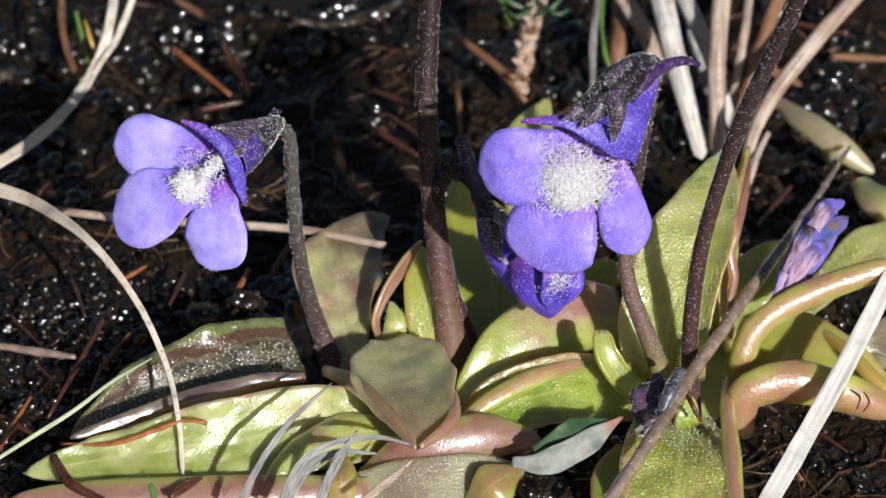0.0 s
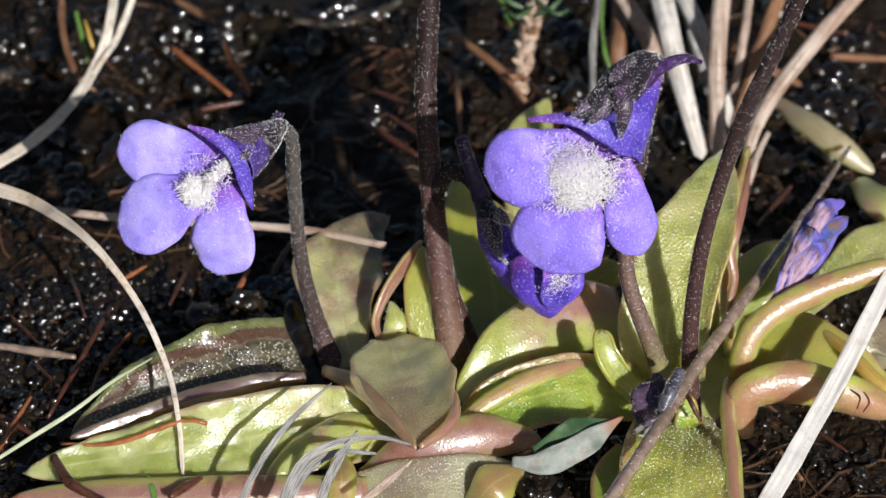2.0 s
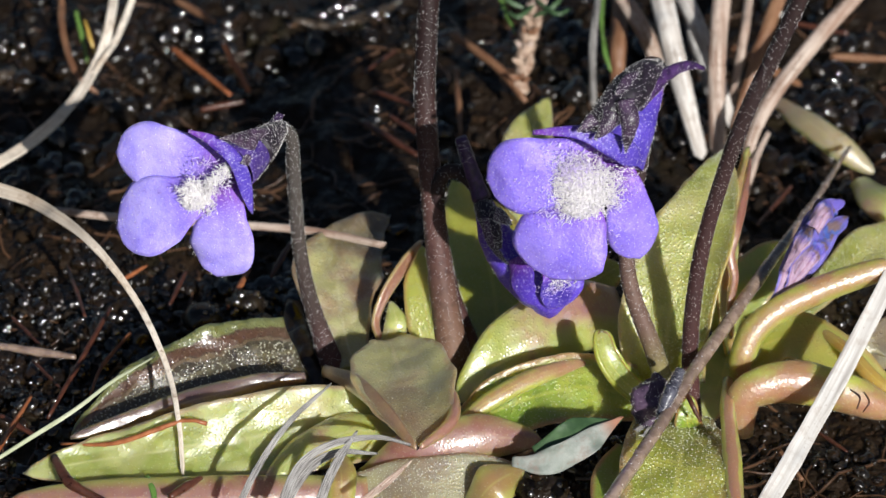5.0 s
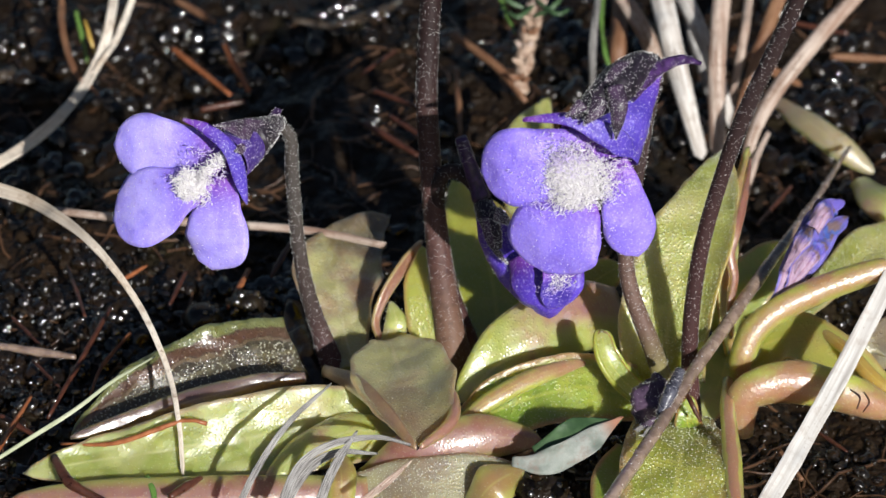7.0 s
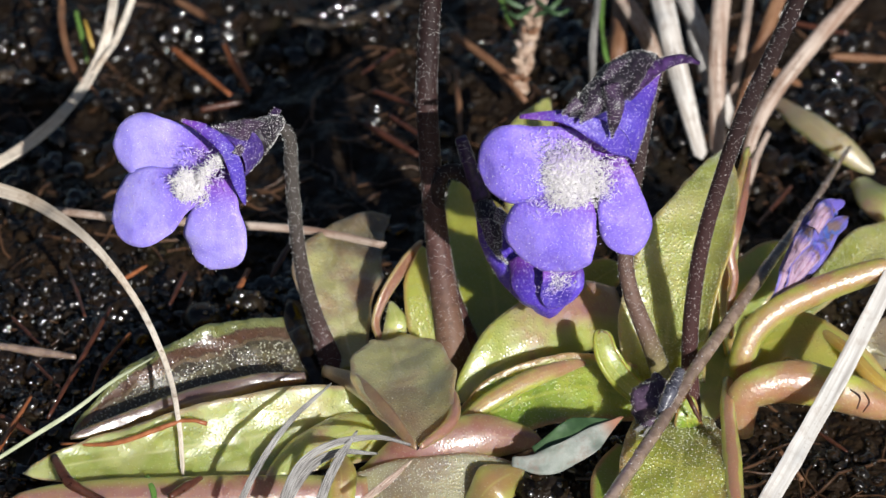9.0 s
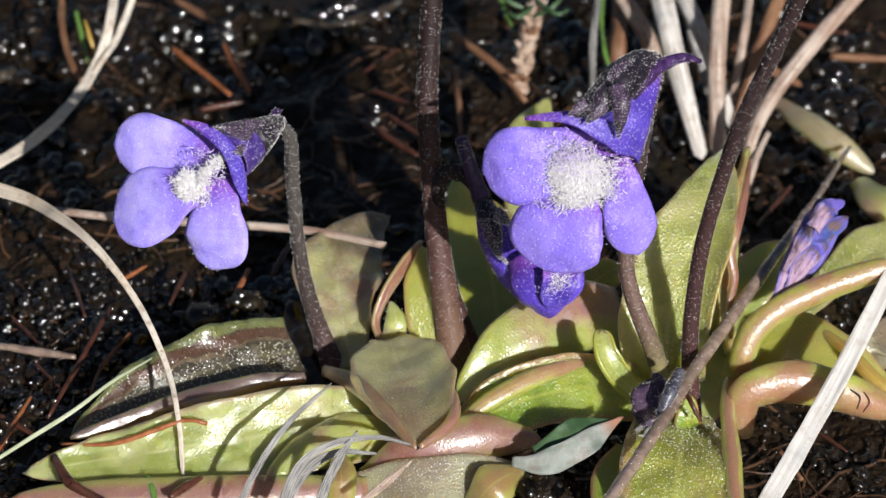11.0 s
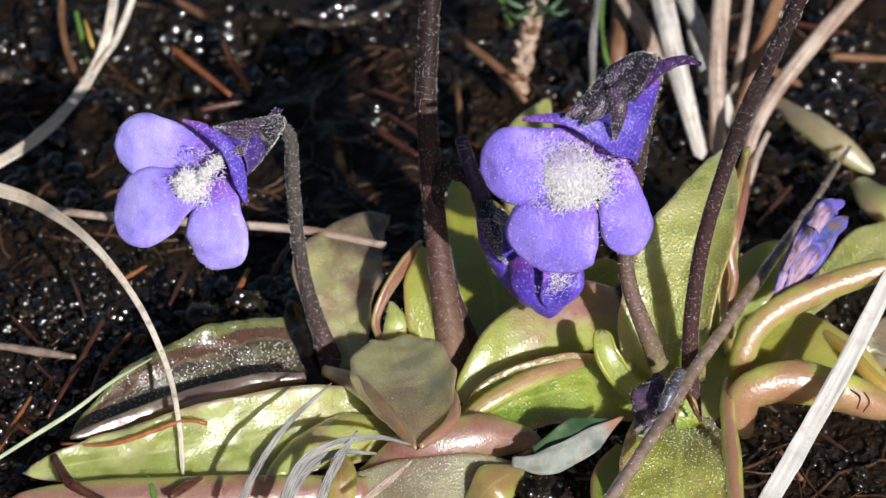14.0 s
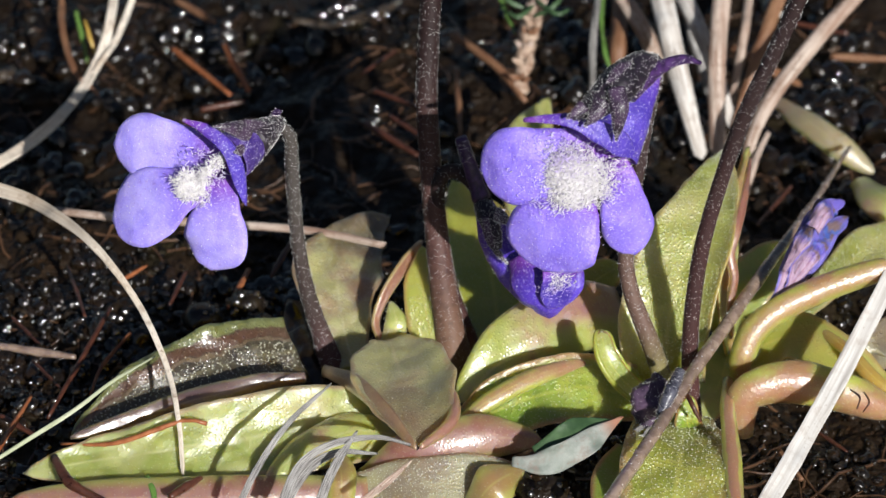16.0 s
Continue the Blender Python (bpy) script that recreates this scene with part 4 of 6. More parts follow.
TUBE_A = [(-17.8, -25.0, 32.9), (-19.2, -27.0, 32.9), (-20.6, -29.0, 32.9), (-21.9, -30.4, 32.7)], [0.7, 1.5, 2.2, 2.6]
child("corolla_tube", tube("corolla_tube", *TUBE_A, [M_TUBE, M_TUBE], place_of(fl_a), n=28, seg=28, open_end=True, crumple=0.1), fl_a)
gland_hairs(fl_a, rings(*TUBE_A, 28, 28), 380, 0.12, 0.048, place_of(fl_a), 29)
calyx(fl_a, [(-16.9, -24.2, 33.1), (-17.7, -25.4, 33.3), (-18.7, -27.0, 33.4), (-19.7, -28.6, 33.4)], [0.6, 1.15, 1.65, 1.9], 21, 800, 0.12)
for spine, w, n in (
    ([(-19.7, -30.0, 35.1), (-21.5, -31.6, 37.0), (-23.4, -32.2, 37.5)], [0.95, 0.75, 0.1], 110),
    ([(-19.8, -30.4, 34.2), (-20.7, -31.8, 34.4), (-21.4, -32.4, 34.5)], [0.95, 0.7, 0.12], 80),
    ([(-19.2, -29.6, 33.4), (-19.6, -30.4, 32.5), (-19.9, -30.8, 31.4)], [0.85, 0.7, 0.12], 80),
    ([(-18.3, -27.4, 34.3), (-19.8, -29.6, 36.1), (-21.4, -30.8, 37.2)], [0.8, 0.7, 0.12], 80),
):
    sepal(fl_a, spine, w, (0.2, -0.8, 0.5), 51, n)
SPUR_A = [(-18.9, -25.0, 31.9), (-17.9, -24.0, 33.0), (-17.2, -23.2, 34.0)], [1.1, 0.75, 0.35]
child("spur", tube("spur", *SPUR_A, [M_SPUR], place_of(fl_a), n=14, seg=10), fl_a, "dark purple spur")
gland_hairs(fl_a, rings(*SPUR_A, 14, 10), 120, 0.12, 0.045, place_of(fl_a), 26)
throat = blade_grid([(-25.2, -28.0, 33.9), (-23.6, -27.8, 31.7), (-22.3, -28.8, 27.8)], [1.3, 2.3, 1.6], (-0.3, -0.85, 0.4), curl=35, tip=0.8, nu=20, nv=13)
child("throat", shell("throat", *throat, 0.25, [M_THROAT], place_of(fl_a)), fl_a, "magenta-purple throat")
throat_hairs(fl_a, (-25.8, -32.3, 30.4), ((1.75, 0.2, 0.2), (0.3, -0.6, -1.75)), 1400, place_of(fl_a), 31, (-0.4, -0.8, 0.4), pad=True)
throat_hairs(fl_a, (-23.6, -32.2, 32.6), ((1.5, 0.2, 0.9), (-0.7, -0.5, -1.3)), 480, place_of(fl_a), 35, (-0.4, -0.8, 0.4), 0.6, swell=0.5)
throat_hairs(fl_a, (-24.9, -32.0, 31.2), ((2.2, 0.3, 0.8), (0.0, -0.6, -2.1)), 260, place_of(fl_a), 36, (-0.4, -0.8, 0.4), 0.55, mats=[M_HAIR_LILAC], inner=0.9, outer=1.35, swell=0.4)

# ---- butterwort with the large flower ----
plant_b = thing("butterwort", (26.7, -28.0, 0.0), "yellow-green butterwort rosette with large violet flower on peat", "butterwort", "butterworts")
scape_right = scape(plant_b, [(25.3, -33.4, 1.0), (24.2, -34.0, 4.3), (22.1, -33.0, 10.6), (19.9, -31.0, 15.9), (19.2, -29.0, 19.7), (19.8, -27.5, 25.1), (20.3, -27.0, 29.7), (21.0, -26.5, 35.7), (21.6, -26.5, 39.7), (21.3, -27.0, 41.9), (20.3, -28.0, 42.5)],
                    [1.2, 1.02, 0.86, 0.74, 0.72, 0.72], M_SCAPE_RED, 13, 1400, "reddish hairy flower stalk")
scape_far = scape(plant_b, [(27.5, -33.2, -1.2), (26.7, -33.4, 3.1), (26.2, -32.5, 11.9), (26.9, -31.0, 21.1), (28.6, -30.0, 29.6), (30.7, -30.0, 38.2), (33.0, -30.0, 44.9), (35.0, -30.0, 51.0), (37.2, -30.0, 58.0)],
                  [1.1, 0.88, 0.84, 0.82, 0.82, 0.8, 0.78], M_SCAPE, 14, 1800, "dark purple-brown hairy flower stalk")
scape_bud = scape(plant_b, [(4.1, -24.2, 1.0), (1.0, -20.0, 8.0), (-0.4, -20.0, 17.1), (-0.5, -20.0, 22.2), (0.7, -20.0, 24.2), (2.8, -21.0, 23.8), (4.7, -23.0, 21.9)],
                  [1.1, 0.9, 0.85, 0.8, 0.8], M_SCAPE, 15, 700, "dark hooked flower stalk")

LEAVES_B = [
    ([(25.4, -28.9, 1.5), (24.2, -28.3, 8.0), (26.0, -23.1, 14.0), (28.8, -17.2, 17.0), (31.7, -7.4, 19.0)], [3.6, 5.5, 5.4, 3.5, 0.7], (-0.15, -0.8, 0.58), None, [M_LEAF_TALL], dict(curl=(16, 42), roll=(10, 40), tip=0.92, wavy=0.25, rough=0.5, dew=1500, drop=0.065)),
    ([(31.4, -25.1, 4.0), (30.5, -23.5, 9.0), (31.1, -18.5, 13.0), (34.2, -7.2, 19.0)], [1.4, 1.3, 1.3, 0.6], (0.7, -0.6, 0.4), None, [M_LEAF_PINK, M_LEAF], dict(curl=40, tip=0.9, wavy=0.35)),
    ([(19.8, -20.2, 5.0), (14.0, -24.2, 7.6), (7.1, -29.3, 6.4), (1.7, -33.8, 3.6)], [3.5, 4.4, 4.0, 1.5], (0.1, -0.74, 0.66), (0.19, -0.88, 0.44), [M_LEAF_FLUSHED], dict(curl=-22, tip=0.9, rough=0.4)),
    ([(17.8, -30.4, 5.0), (15.2, -31.6, 7.2), (10.0, -34.9, 8.0), (5.2, -37.8, 7.2), (1.1, -39.6, 4.8)], [0.3, 0.8, 1.1, 1.1, 0.5], (0, -0.62, 0.78), None, [M_LEAF_ARCH], dict(curl=-50, tip=0.9)),
    ([(21.1, -31.9, 3.0), (14.2, -34.7, 6.0), (8.2, -36.2, 5.5), (-0.2, -39.1, 3.0)], [3.4, 4.3, 3.8, 1.2], (0, -0.5, 0.86), None, [M_LEAF, M_LEAF_PINK], dict(curl=(25, 15), roll=(20, 50), tip=0.9, rough=0.5, dew=600)),
    ([(21.6, -33.5, 3.7), (18.9, -34.6, 7.3), (17.2, -34.0, 10.1), (16.7, -32.0, 11.8)], [1.5, 1.8, 1.8, 1.3], (0.3, -0.65, 0.68), None, [M_LEAF_PALE, M_LEAF_STRIPE], dict(curl=(50, 50), roll=(150, 130), tip=0.9, dew=120)),
    ([(26.1, -33.4, 1.5), (24.6, -45.2, 6.0), (23.7, -51.2, 5.0), (23.2, -55.9, 3.0)], [3.2, 5.4, 6.2, 5.0], (0, -0.62, 0.78), None, [M_LEAF_GRAIN], dict(curl=8, roll=15, tip=0.95, rough=0.6, dew=1300, drop=0.07)),
    ([(30.9, -31.6, 5.0), (30.1, -39.2, 6.5), (29.9, -46.7, 6.5), (29.8, -54.8, 5.0)], [0.7, 1.05, 1.1, 0.95], (0.1, -0.85, 0.5), None, [M_LEAF_STRIPE], dict(curl=-55, tip=0.95, wavy=0.15)),
    ([(41.0, -23.4, 6.0), (43.8, -28.4, 6.5), (45.9, -32.1, 6.0), (48.1, -34.0, 5.0)], [0.5, 0.75, 0.9, 0.8], (0.1, -0.75, 0.6), None, [M_LEAF_OCHRE], dict(curl=-50, tip=0.95, wavy=0.2)),
    ([(20.1, -40.3, 2.0), (18.0, -46.1, 3.0), (17.6, -53.3, 3.0)], [2.0, 2.6, 2.4], (0, -0.4, 0.9), None, [M_LEAF], dict(curl=10, tip=0.95)),
    ([(32.9, -29.6, 2.0), (32.2, -31.9, 7.6), (33.4, -30.1, 10.1), (36.0, -28.7, 11.9), (39.5, -27.4, 13.2), (43.5, -26.2, 14.2), (48.4, -24.9, 15.1)], [1.0, 1.7, 1.9, 1.9, 1.8, 1.6], (0.13, -0.84, 0.53), (0.12, -0.84, 0.53), [M_LEAF_ARCH], dict(curl=-75, tip=0.95, wavy=0.2, dew=220, drop=0.045)),
    ([(31.9, -37.3, 1.5), (32.4, -36.8, 6.5), (36.9, -35.9, 7.5), (43.0, -35.9, 6.0), (48.7, -35.3, 3.0)], [1.6, 2.6, 2.9, 2.7, 1.6], (0.1, -0.9, 0.35), (0.1, -0.88, 0.35), [M_LEAF_ARCH], dict(curl=-65, tip=0.88, wavy=0.2, dew=220, drop=0.045)),
    ([(31.5, -25.5, 2.0), (37.6, -24.3, 5.0), (42.2, -27.4, 5.0), (49.3, -32.1, 2.0)], [2.2, 3.4, 3.0, 1.4], (0, -0.45, 0.9), None, [M_LEAF_YELLOW], dict(curl=14, roll=(20, 60), tip=0.9)),
    ([(30.7, -19.3, 2.0), (33.7, -17.6, 7.0), (37.2, -13.7, 8.0), (40.7, -10.8, 8.0)], [2.2, 3.0, 2.6, 1.0], (0.1, -0.55, 0.83), None, [M_LEAF_PALE], dict(curl=12, tip=0.85)),
    ([(39.6, -14.5, 0.0), (44.0, -12.3, 4.0), (48.6, -9.9, 7.0), (55.3, -7.6, 7.0)], [1.2, 2.2, 3.0, 3.0], (0, -0.2, 0.97), None, [M_LEAF_TALL], dict(curl=10, roll=15, tip=0.95, rough=0.4, dew=600, drop=0.08)),
    ([(34.1, -10.0, 19.3), (33.1, -15.5, 18.1), (31.9, -20.0, 16.3), (31.3, -21.5, 14.4), (31.7, -23.0, 12.4), (31.1, -25.5, 10.1), (31.3, -27.0, 7.0)], [0.15, 0.3, 0.55, 0.55, 0.5, 0.45, 0.3], (0.35, -0.75, 0.55), None, [M_LEAF_RED], dict(curl=-25, tip=0.95, wavy=0.2)),
    ([(15.1, -16.1, 2.0), (16.3, -14.8, 5.0), (20.1, -13.2, 7.0)], [2.0, 2.6, 1.4], (0, -0.6, 0.8), None, [M_LEAF_DEEP], dict(curl=10, tip=0.8)),
    ([(27.5, -33.7, 1.0), (30.0, -29.9, 3.0), (31.9, -24.0, 4.0), (35.2, -17.2, 4.0)], [1.6, 2.6, 2.4, 0.9], (-0.2, -0.7, 0.68), None, [M_LEAF_PALE], dict(curl=18, tip=0.85)),
    ([(26.7, -36.6, 1.0), (25.8, -38.8, 5.0), (26.2, -37.0, 7.0)], [1.4, 1.6, 0.8], (0, -0.75, 0.65), None, [M_LEAF], dict(curl=20, tip=0.8)),
    ([(49.0, -24.5, 2.0), (46.7, -26.4, 5.0), (50.8, -22.6, 6.0)], [1.0, 2.0, 1.6], (0, -0.6, 0.8), None, [M_LEAF_OLIVE], dict(curl=20, tip=0.9)),
]
for spine, widths, n0, n1, mats, kw in LEAVES_B:
    leaf(plant_b, spine, widths, n0, n1, mats, 0.55, LOOKS.get(mats[0], ""), seed=len(spine) + 3, **kw)

plant_c = thing("butterwort", (55.4, 7.2, 0.0), "pale fleshy butterwort leaves at the peat edge", "butterwort", "butterworts")
LEAVES_C = [
    ([(41.7, 24.8, 5.0), (44.6, 18.6, 6.0), (48.3, 14.5, 5.0), (52.3, 13.3, 2.0)], [1.0, 1.8, 1.9, 1.2], (0.15, -0.8, 0.6), None, [M_LEAF_FADED], dict(curl=-50, tip=0.8)),
    ([(49.9, 8.8, 4.0), (52.1, 1.9, 6.0), (56.7, 0.2, 4.0)], [1.4, 3.0, 3.2], (0.1, -0.6, 0.75), None, [M_LEAF_BLUSH], dict(curl=-45, tip=0.95)),
]
for spine, widths, n0, n1, mats, kw in LEAVES_C:
    leaf(plant_c, spine, widths, n0, n1, mats, 0.55, LOOKS.get(mats[0], ""), seed=7, **kw)

fl_b = flower(plant_b, (20.7, -28.0, 42.1), "large violet butterwort flower with white hairy throat")
FB_OUT = (-0.32, -0.90, 0.26)
for spine, widths, n0, n1, sd, cv in (
    ([(14.7, -37.2, 36.6), (12.1, -37.7, 37.3), (9.3, -38.2, 36.9), (6.0, -37.8, 36.2), (3.5, -36.4, 35.0)], [2.2, 2.9, 3.5, 4.0, 4.2, 4.0], FB_OUT, (-0.5, -0.8, 0.28), 6, -14),
    ([(12.9, -38.0, 34.3), (11.5, -40.0, 31.9), (10.3, -41.2, 29.1), (9.8, -41.2, 26.1)], [2.2, 3.8, 4.8, 5.1, 5.0], FB_OUT, (-0.3, -0.85, 0.42), 7, -14),
    ([(16.9, -36.6, 36.4), (17.6, -37.8, 33.8), (18.2, -38.4, 30.6), (19.3, -38.0, 25.9)], [1.3, 1.95, 2.55, 2.85, 2.8], (0.0, -0.93, 0.25), (0.1, -0.9, 0.35), 8, -16),
):
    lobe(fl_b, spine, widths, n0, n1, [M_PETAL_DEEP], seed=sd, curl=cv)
lobe(fl_b, [(7.7, -38.4, 42.2), (10.0, -38.9, 42.6), (12.3, -39.2, 42.6), (14.7, -39.4, 41.6), (17.1, -39.0, 39.9), (18.7, -37.6, 37.5)], [0.22, 0.5, 0.8, 1.15, 1.3, 0.6], (-0.1, -0.72, 0.65), (0.25, -0.8, 0.5), [M_PETAL_UPPER], 9, tip=0.9, curl=-14, label="folded-back upper lip seen edge on")
TUBE_B = [(20.9, -29.5, 42.8), (19.7, -31.5, 41.4), (18.2, -33.8, 39.5), (16.5, -35.8, 37.0)], [1.25, 1.85, 2.5, 3.1]
child("corolla_tube", tube("corolla_tube", *TUBE_B, [M_PETAL_UPPER, M_PETAL_DARK], place_of(fl_b), n=30, seg=30, open_end=True, crumple=0.12, freq=0.4), fl_b)
gland_hairs(fl_b, rings(*TUBE_B, 30, 30), 420, 0.1, 0.05, place_of(fl_b), 28)
calyx(fl_b, [(21.1, -30.5, 44.1), (19.0, -33.2, 44.8), (16.7, -36.2, 44.4), (14.5, -38.2, 43.6), (12.4, -39.4, 43.1)], [0.85, 1.6, 2.0, 1.5, 0.4], 22, 1150, 0.12)
for spine, w, n in (
    ([(16.6, -38.6, 46.0), (16.9, -40.2, 44.6), (16.8, -40.4, 42.7), (16.7, -40.2, 40.9)], [0.95, 1.05, 0.7, 0.12], 170),
    ([(15.3, -39.4, 45.1), (14.6, -40.2, 44.0), (13.5, -40.5, 42.7)], [1.0, 0.75, 0.12], 110),
    ([(13.5, -39.6, 44.6), (12.5, -40.2, 44.0), (11.8, -40.2, 43.5)], [0.7, 0.5, 0.1], 60),
    ([(19.2, -34.4, 45.4), (17.4, -36.0, 46.4), (15.7, -37.6, 45.9)], [0.8, 0.9, 0.3], 130),
):
    sepal(fl_b, spine, w, (-0.05, -0.8, 0.55), 52, n)
SPUR_B = [(18.1, -35.4, 43.1), (19.5, -34.0, 44.0), (21.7, -32.0, 44.4), (23.9, -30.6, 44.4), (25.7, -30.0, 43.6)], [0.95, 1.0, 0.72, 0.52, 0.22]
child("spur", tube("spur", *SPUR_B, [M_SPUR], place_of(fl_b), n=28, seg=14, crumple=0.1), fl_b, "purple curved spur, dark at the tip")
gland_hairs(fl_b, rings(*SPUR_B, 28, 14), 300, 0.1, 0.04, place_of(fl_b), 27, hi=0.9)
throat = blade_grid([(11.3, -36.2, 39.4), (14.4, -36.0, 37.9), (18.5, -34.8, 34.2)], [1.2, 2.4, 1.6], (-0.1, -0.9, 0.4), curl=30, tip=0.85, nu=20, nv=13)
child("throat", shell("throat", *throat, 0.25, [M_THROAT], place_of(fl_b)), fl_b, "magenta-purple throat")
throat_hairs(fl_b, (13.0, -38.9, 35.4), ((3.1, 0, -0.3), (-0.1, -1.1, -2.9)), 5200, place_of(fl_b), 32, (-0.2, -0.85, 0.45), pad=True, taper=0.3)
throat_hairs(fl_b, (12.9, -38.7, 35.3), ((3.6, 0, -0.3), (-0.1, -1.2, -3.4)), 520, place_of(fl_b), 34, (-0.2, -0.85, 0.45), 0.5, inner=0.8, outer=1.1, swell=0.3, taper=0.3)
throat_hairs(fl_b, (12.7, -39.0, 35.1), ((3.6, 0, -0.3), (-0.1, -1.2, -3.4)), 320, place_of(fl_b), 37, (-0.2, -0.85, 0.45), 0.36, mats=[M_HAIR_LILAC], inner=1.05, outer=1.42, swell=0.2)
throat_hairs(fl_b, (12.1, -38.6, 37.7), ((2.4, 0, -0.5), (0.2, -0.9, -1.6)), 420, place_of(fl_b), 41, (-0.2, -0.85, 0.45), 0.4, mats=[M_HAIR_LILAC], outer=1.1, swell=0.5)

# the lower, half-closed flower hanging behind
fl_c = flower(plant_b, (4.7, -23.0, 21.9), "half-closed deep violet butterwort flower hanging down")
TUBE_C = [(4.3, -23.0, 21.7), (5.3, -24.0, 19.5), (7.0, -25.6, 17.4), (9.4, -27.4, 15.6), (12.1, -29.4, 15.4)], [1.0, 1.75, 2.5, 3.0, 2.7]
child("corolla_tube", tube("corolla_tube", *TUBE_C, [M_PETAL_DARK, M_PETAL_DARK], place_of(fl_c), n=34, seg=32, open_end=True, crumple=0.35, freq=0.3), fl_c, "deep violet funnel of the closing flower")
gland_hairs(fl_c, rings(*TUBE_C, 34, 32), 200, 0.12, 0.05, place_of(fl_c), 38, hi=0.6)
for spine, w, n0, m, cv in (
    ([(8.4, -29.4, 19.9), (9.4, -31.4, 17.7), (10.5, -31.9, 15.3), (11.3, -30.8, 12.8)], [2.2, 2.8, 2.7, 1.9], (-0.3, -0.85, 0.4), M_PETAL_DARK, -32),
    ([(13.8, -30.6, 19.9), (14.4, -31.6, 18.6), (13.8, -32.4, 17.0), (12.0, -32.6, 15.2)], [0.6, 0.75, 0.75, 0.6], (0.4, -0.8, 0.4), M_PETAL_DARK, -60),
    ([(12.0, -32.4, 20.3), (12.1, -32.7, 18.6), (11.6, -32.7, 16.6), (11.1, -32.5, 15.2)], [1.7, 1.9, 1.6, 0.9], (0.1, -0.85, 0.5), M_PETAL_UPPER, 22),
):
    lobe(fl_c, spine, w, n0, None, [m], 12, tip=0.7, glands=12, curl=cv)
calyx(fl_c, [(4.0, -22.6, 21.9), (4.7, -25.0, 22.0), (5.3, -27.0, 21.2), (6.0, -28.2, 19.8)], [0.75, 1.15, 0.95, 0.3], 23, 620, 0.12)
for spine, w in (([(4.4, -27.0, 23.0), (4.9, -28.4, 21.0), (6.0, -29.0, 19.5), (6.9, -29.4, 18.6)], [0.4, 0.48, 0.35, 0.1]), ([(5.5, -27.2, 23.6), (6.4, -28.4, 23.7), (7.2, -29.0, 23.4)], [0.9, 0.7, 0.15])):
    sepal(fl_c, spine, w, (-0.2, -0.85, 0.4), 53, 240)
SPUR_C = [(4.0, -22.8, 22.5), (3.2, -22.0, 24.9), (2.5, -21.4, 27.1), (1.9, -21.0, 29.1)], [1.0, 0.85, 0.75, 0.6]
child("spur", tube("spur", *SPUR_C, [M_SPUR], place_of(fl_c), n=20, seg=12, crumple=0.2), fl_c, "dark purple spur")
gland_hairs(fl_c, rings(*SPUR_C, 20, 12), 200, 0.1, 0.045, place_of(fl_c), 39, lo=0.6)
throat_hairs(fl_c, (11.9, -32.8, 19.2), ((1.5, 0, 0.1), (0.0, -0.4, -1.1)), 260, place_of(fl_c), 33, (0, -0.85, 0.5), 0.5, swell=0.3)
throat_hairs(fl_c, (11.6, -33.0, 18.2), ((1.7, 0, 0.1), (0.0, -0.4, -1.2)), 140, place_of(fl_c), 42, (0, -0.85, 0.5), 0.45, mats=[M_HAIR_LILAC], swell=0.2)


# ---- grasses, needles and litter ----
def strap(name, spine, widths, mat, label, category, group="", n0=TOCAM, curl=25, thick=0.25, tip=0.96, nv=7, nu=36, **kw):
    o = vec(spine[-1]) if spine[-1][2] < spine[0][2] else vec(spine[0])
    kw = dict(dict(rough=0.5, wavy=0.15, seed=int(abs(spine[0][0]) * 10)), **kw)
    pts, nrm = blade_grid(spine, widths, n0, curl=curl, tip=tip, nu=nu, nv=nv, **kw)
    ob = new(name, shell(name, pts, nrm, thick, [mat], o))
    ob.location = Vector(o) * MM
    return tagged(ob, label, category, group)


def stick(name, path, radii, mat, label, category, group="", n=30, seg=10, **kw):
    o = vec(path[0]) if path[0][2] < path[-1][2] else vec(path[-1])
    ob = new(name, tube(name, path, radii, [mat], o, n=n, seg=seg, **kw))
    ob.location = Vector(o) * MM
    return tagged(ob, label, category, group)


G_STRAW, G_TUSSOCK, G_TUFT = "dry grass blades", "pale straw tussock", "grey grass tuft"
strap("grass_blade", [(-51.4, -10.4, 16.0), (-45.0, -15.3, 17.0), (-37.8, -24.3, 18.0), (-32.6, -30.7, 15.0), (-29.2, -36.3, 11.0), (-27.5, -42.1, 8.0), (-26.9, -46.7, 3.5)], [0.85, 0.68, 0.46, 0.35, 0.29, 0.23], M_STRAW, "curved pale dry grass blade over the leaves", "grass", G_STRAW)
strap("grass_blade", [(-53.8, 2.8, 9.0), (-49.0, 11.3, 8.0), (-45.2, 20.0, 8.0), (-42.7, 29.0, 9.0), (-41.6, 35.0, 12.0), (-41.9, 43.0, 14.0)], [0.7, 0.75, 0.7, 0.6, 0.55], M_STRAW, "bent pale dry grass blade on peat", "grass", G_STRAW)
strap("grass_blade", [(-43.3, 25.8, 8.5), (-40.9, 31.5, 10.0), (-38.8, 39.0, 13.0)], [0.3, 0.42, 0.35], M_STRAW, "thin pale dry grass blade on peat", "grass", G_STRAW)
stick("dry_stalk", [(-45.8, -2.1, 7.0), (-36.7, -4.5, 7.5), (-23.5, -6.6, 8.0), (-14.4, -8.7, 8.5), (-6.5, -12.2, 9.0)], [0.45, 0.5, 0.5, 0.5, 0.42], M_STRAW_PINK, "thin dry straw stalk lying across the peat", "stalk")
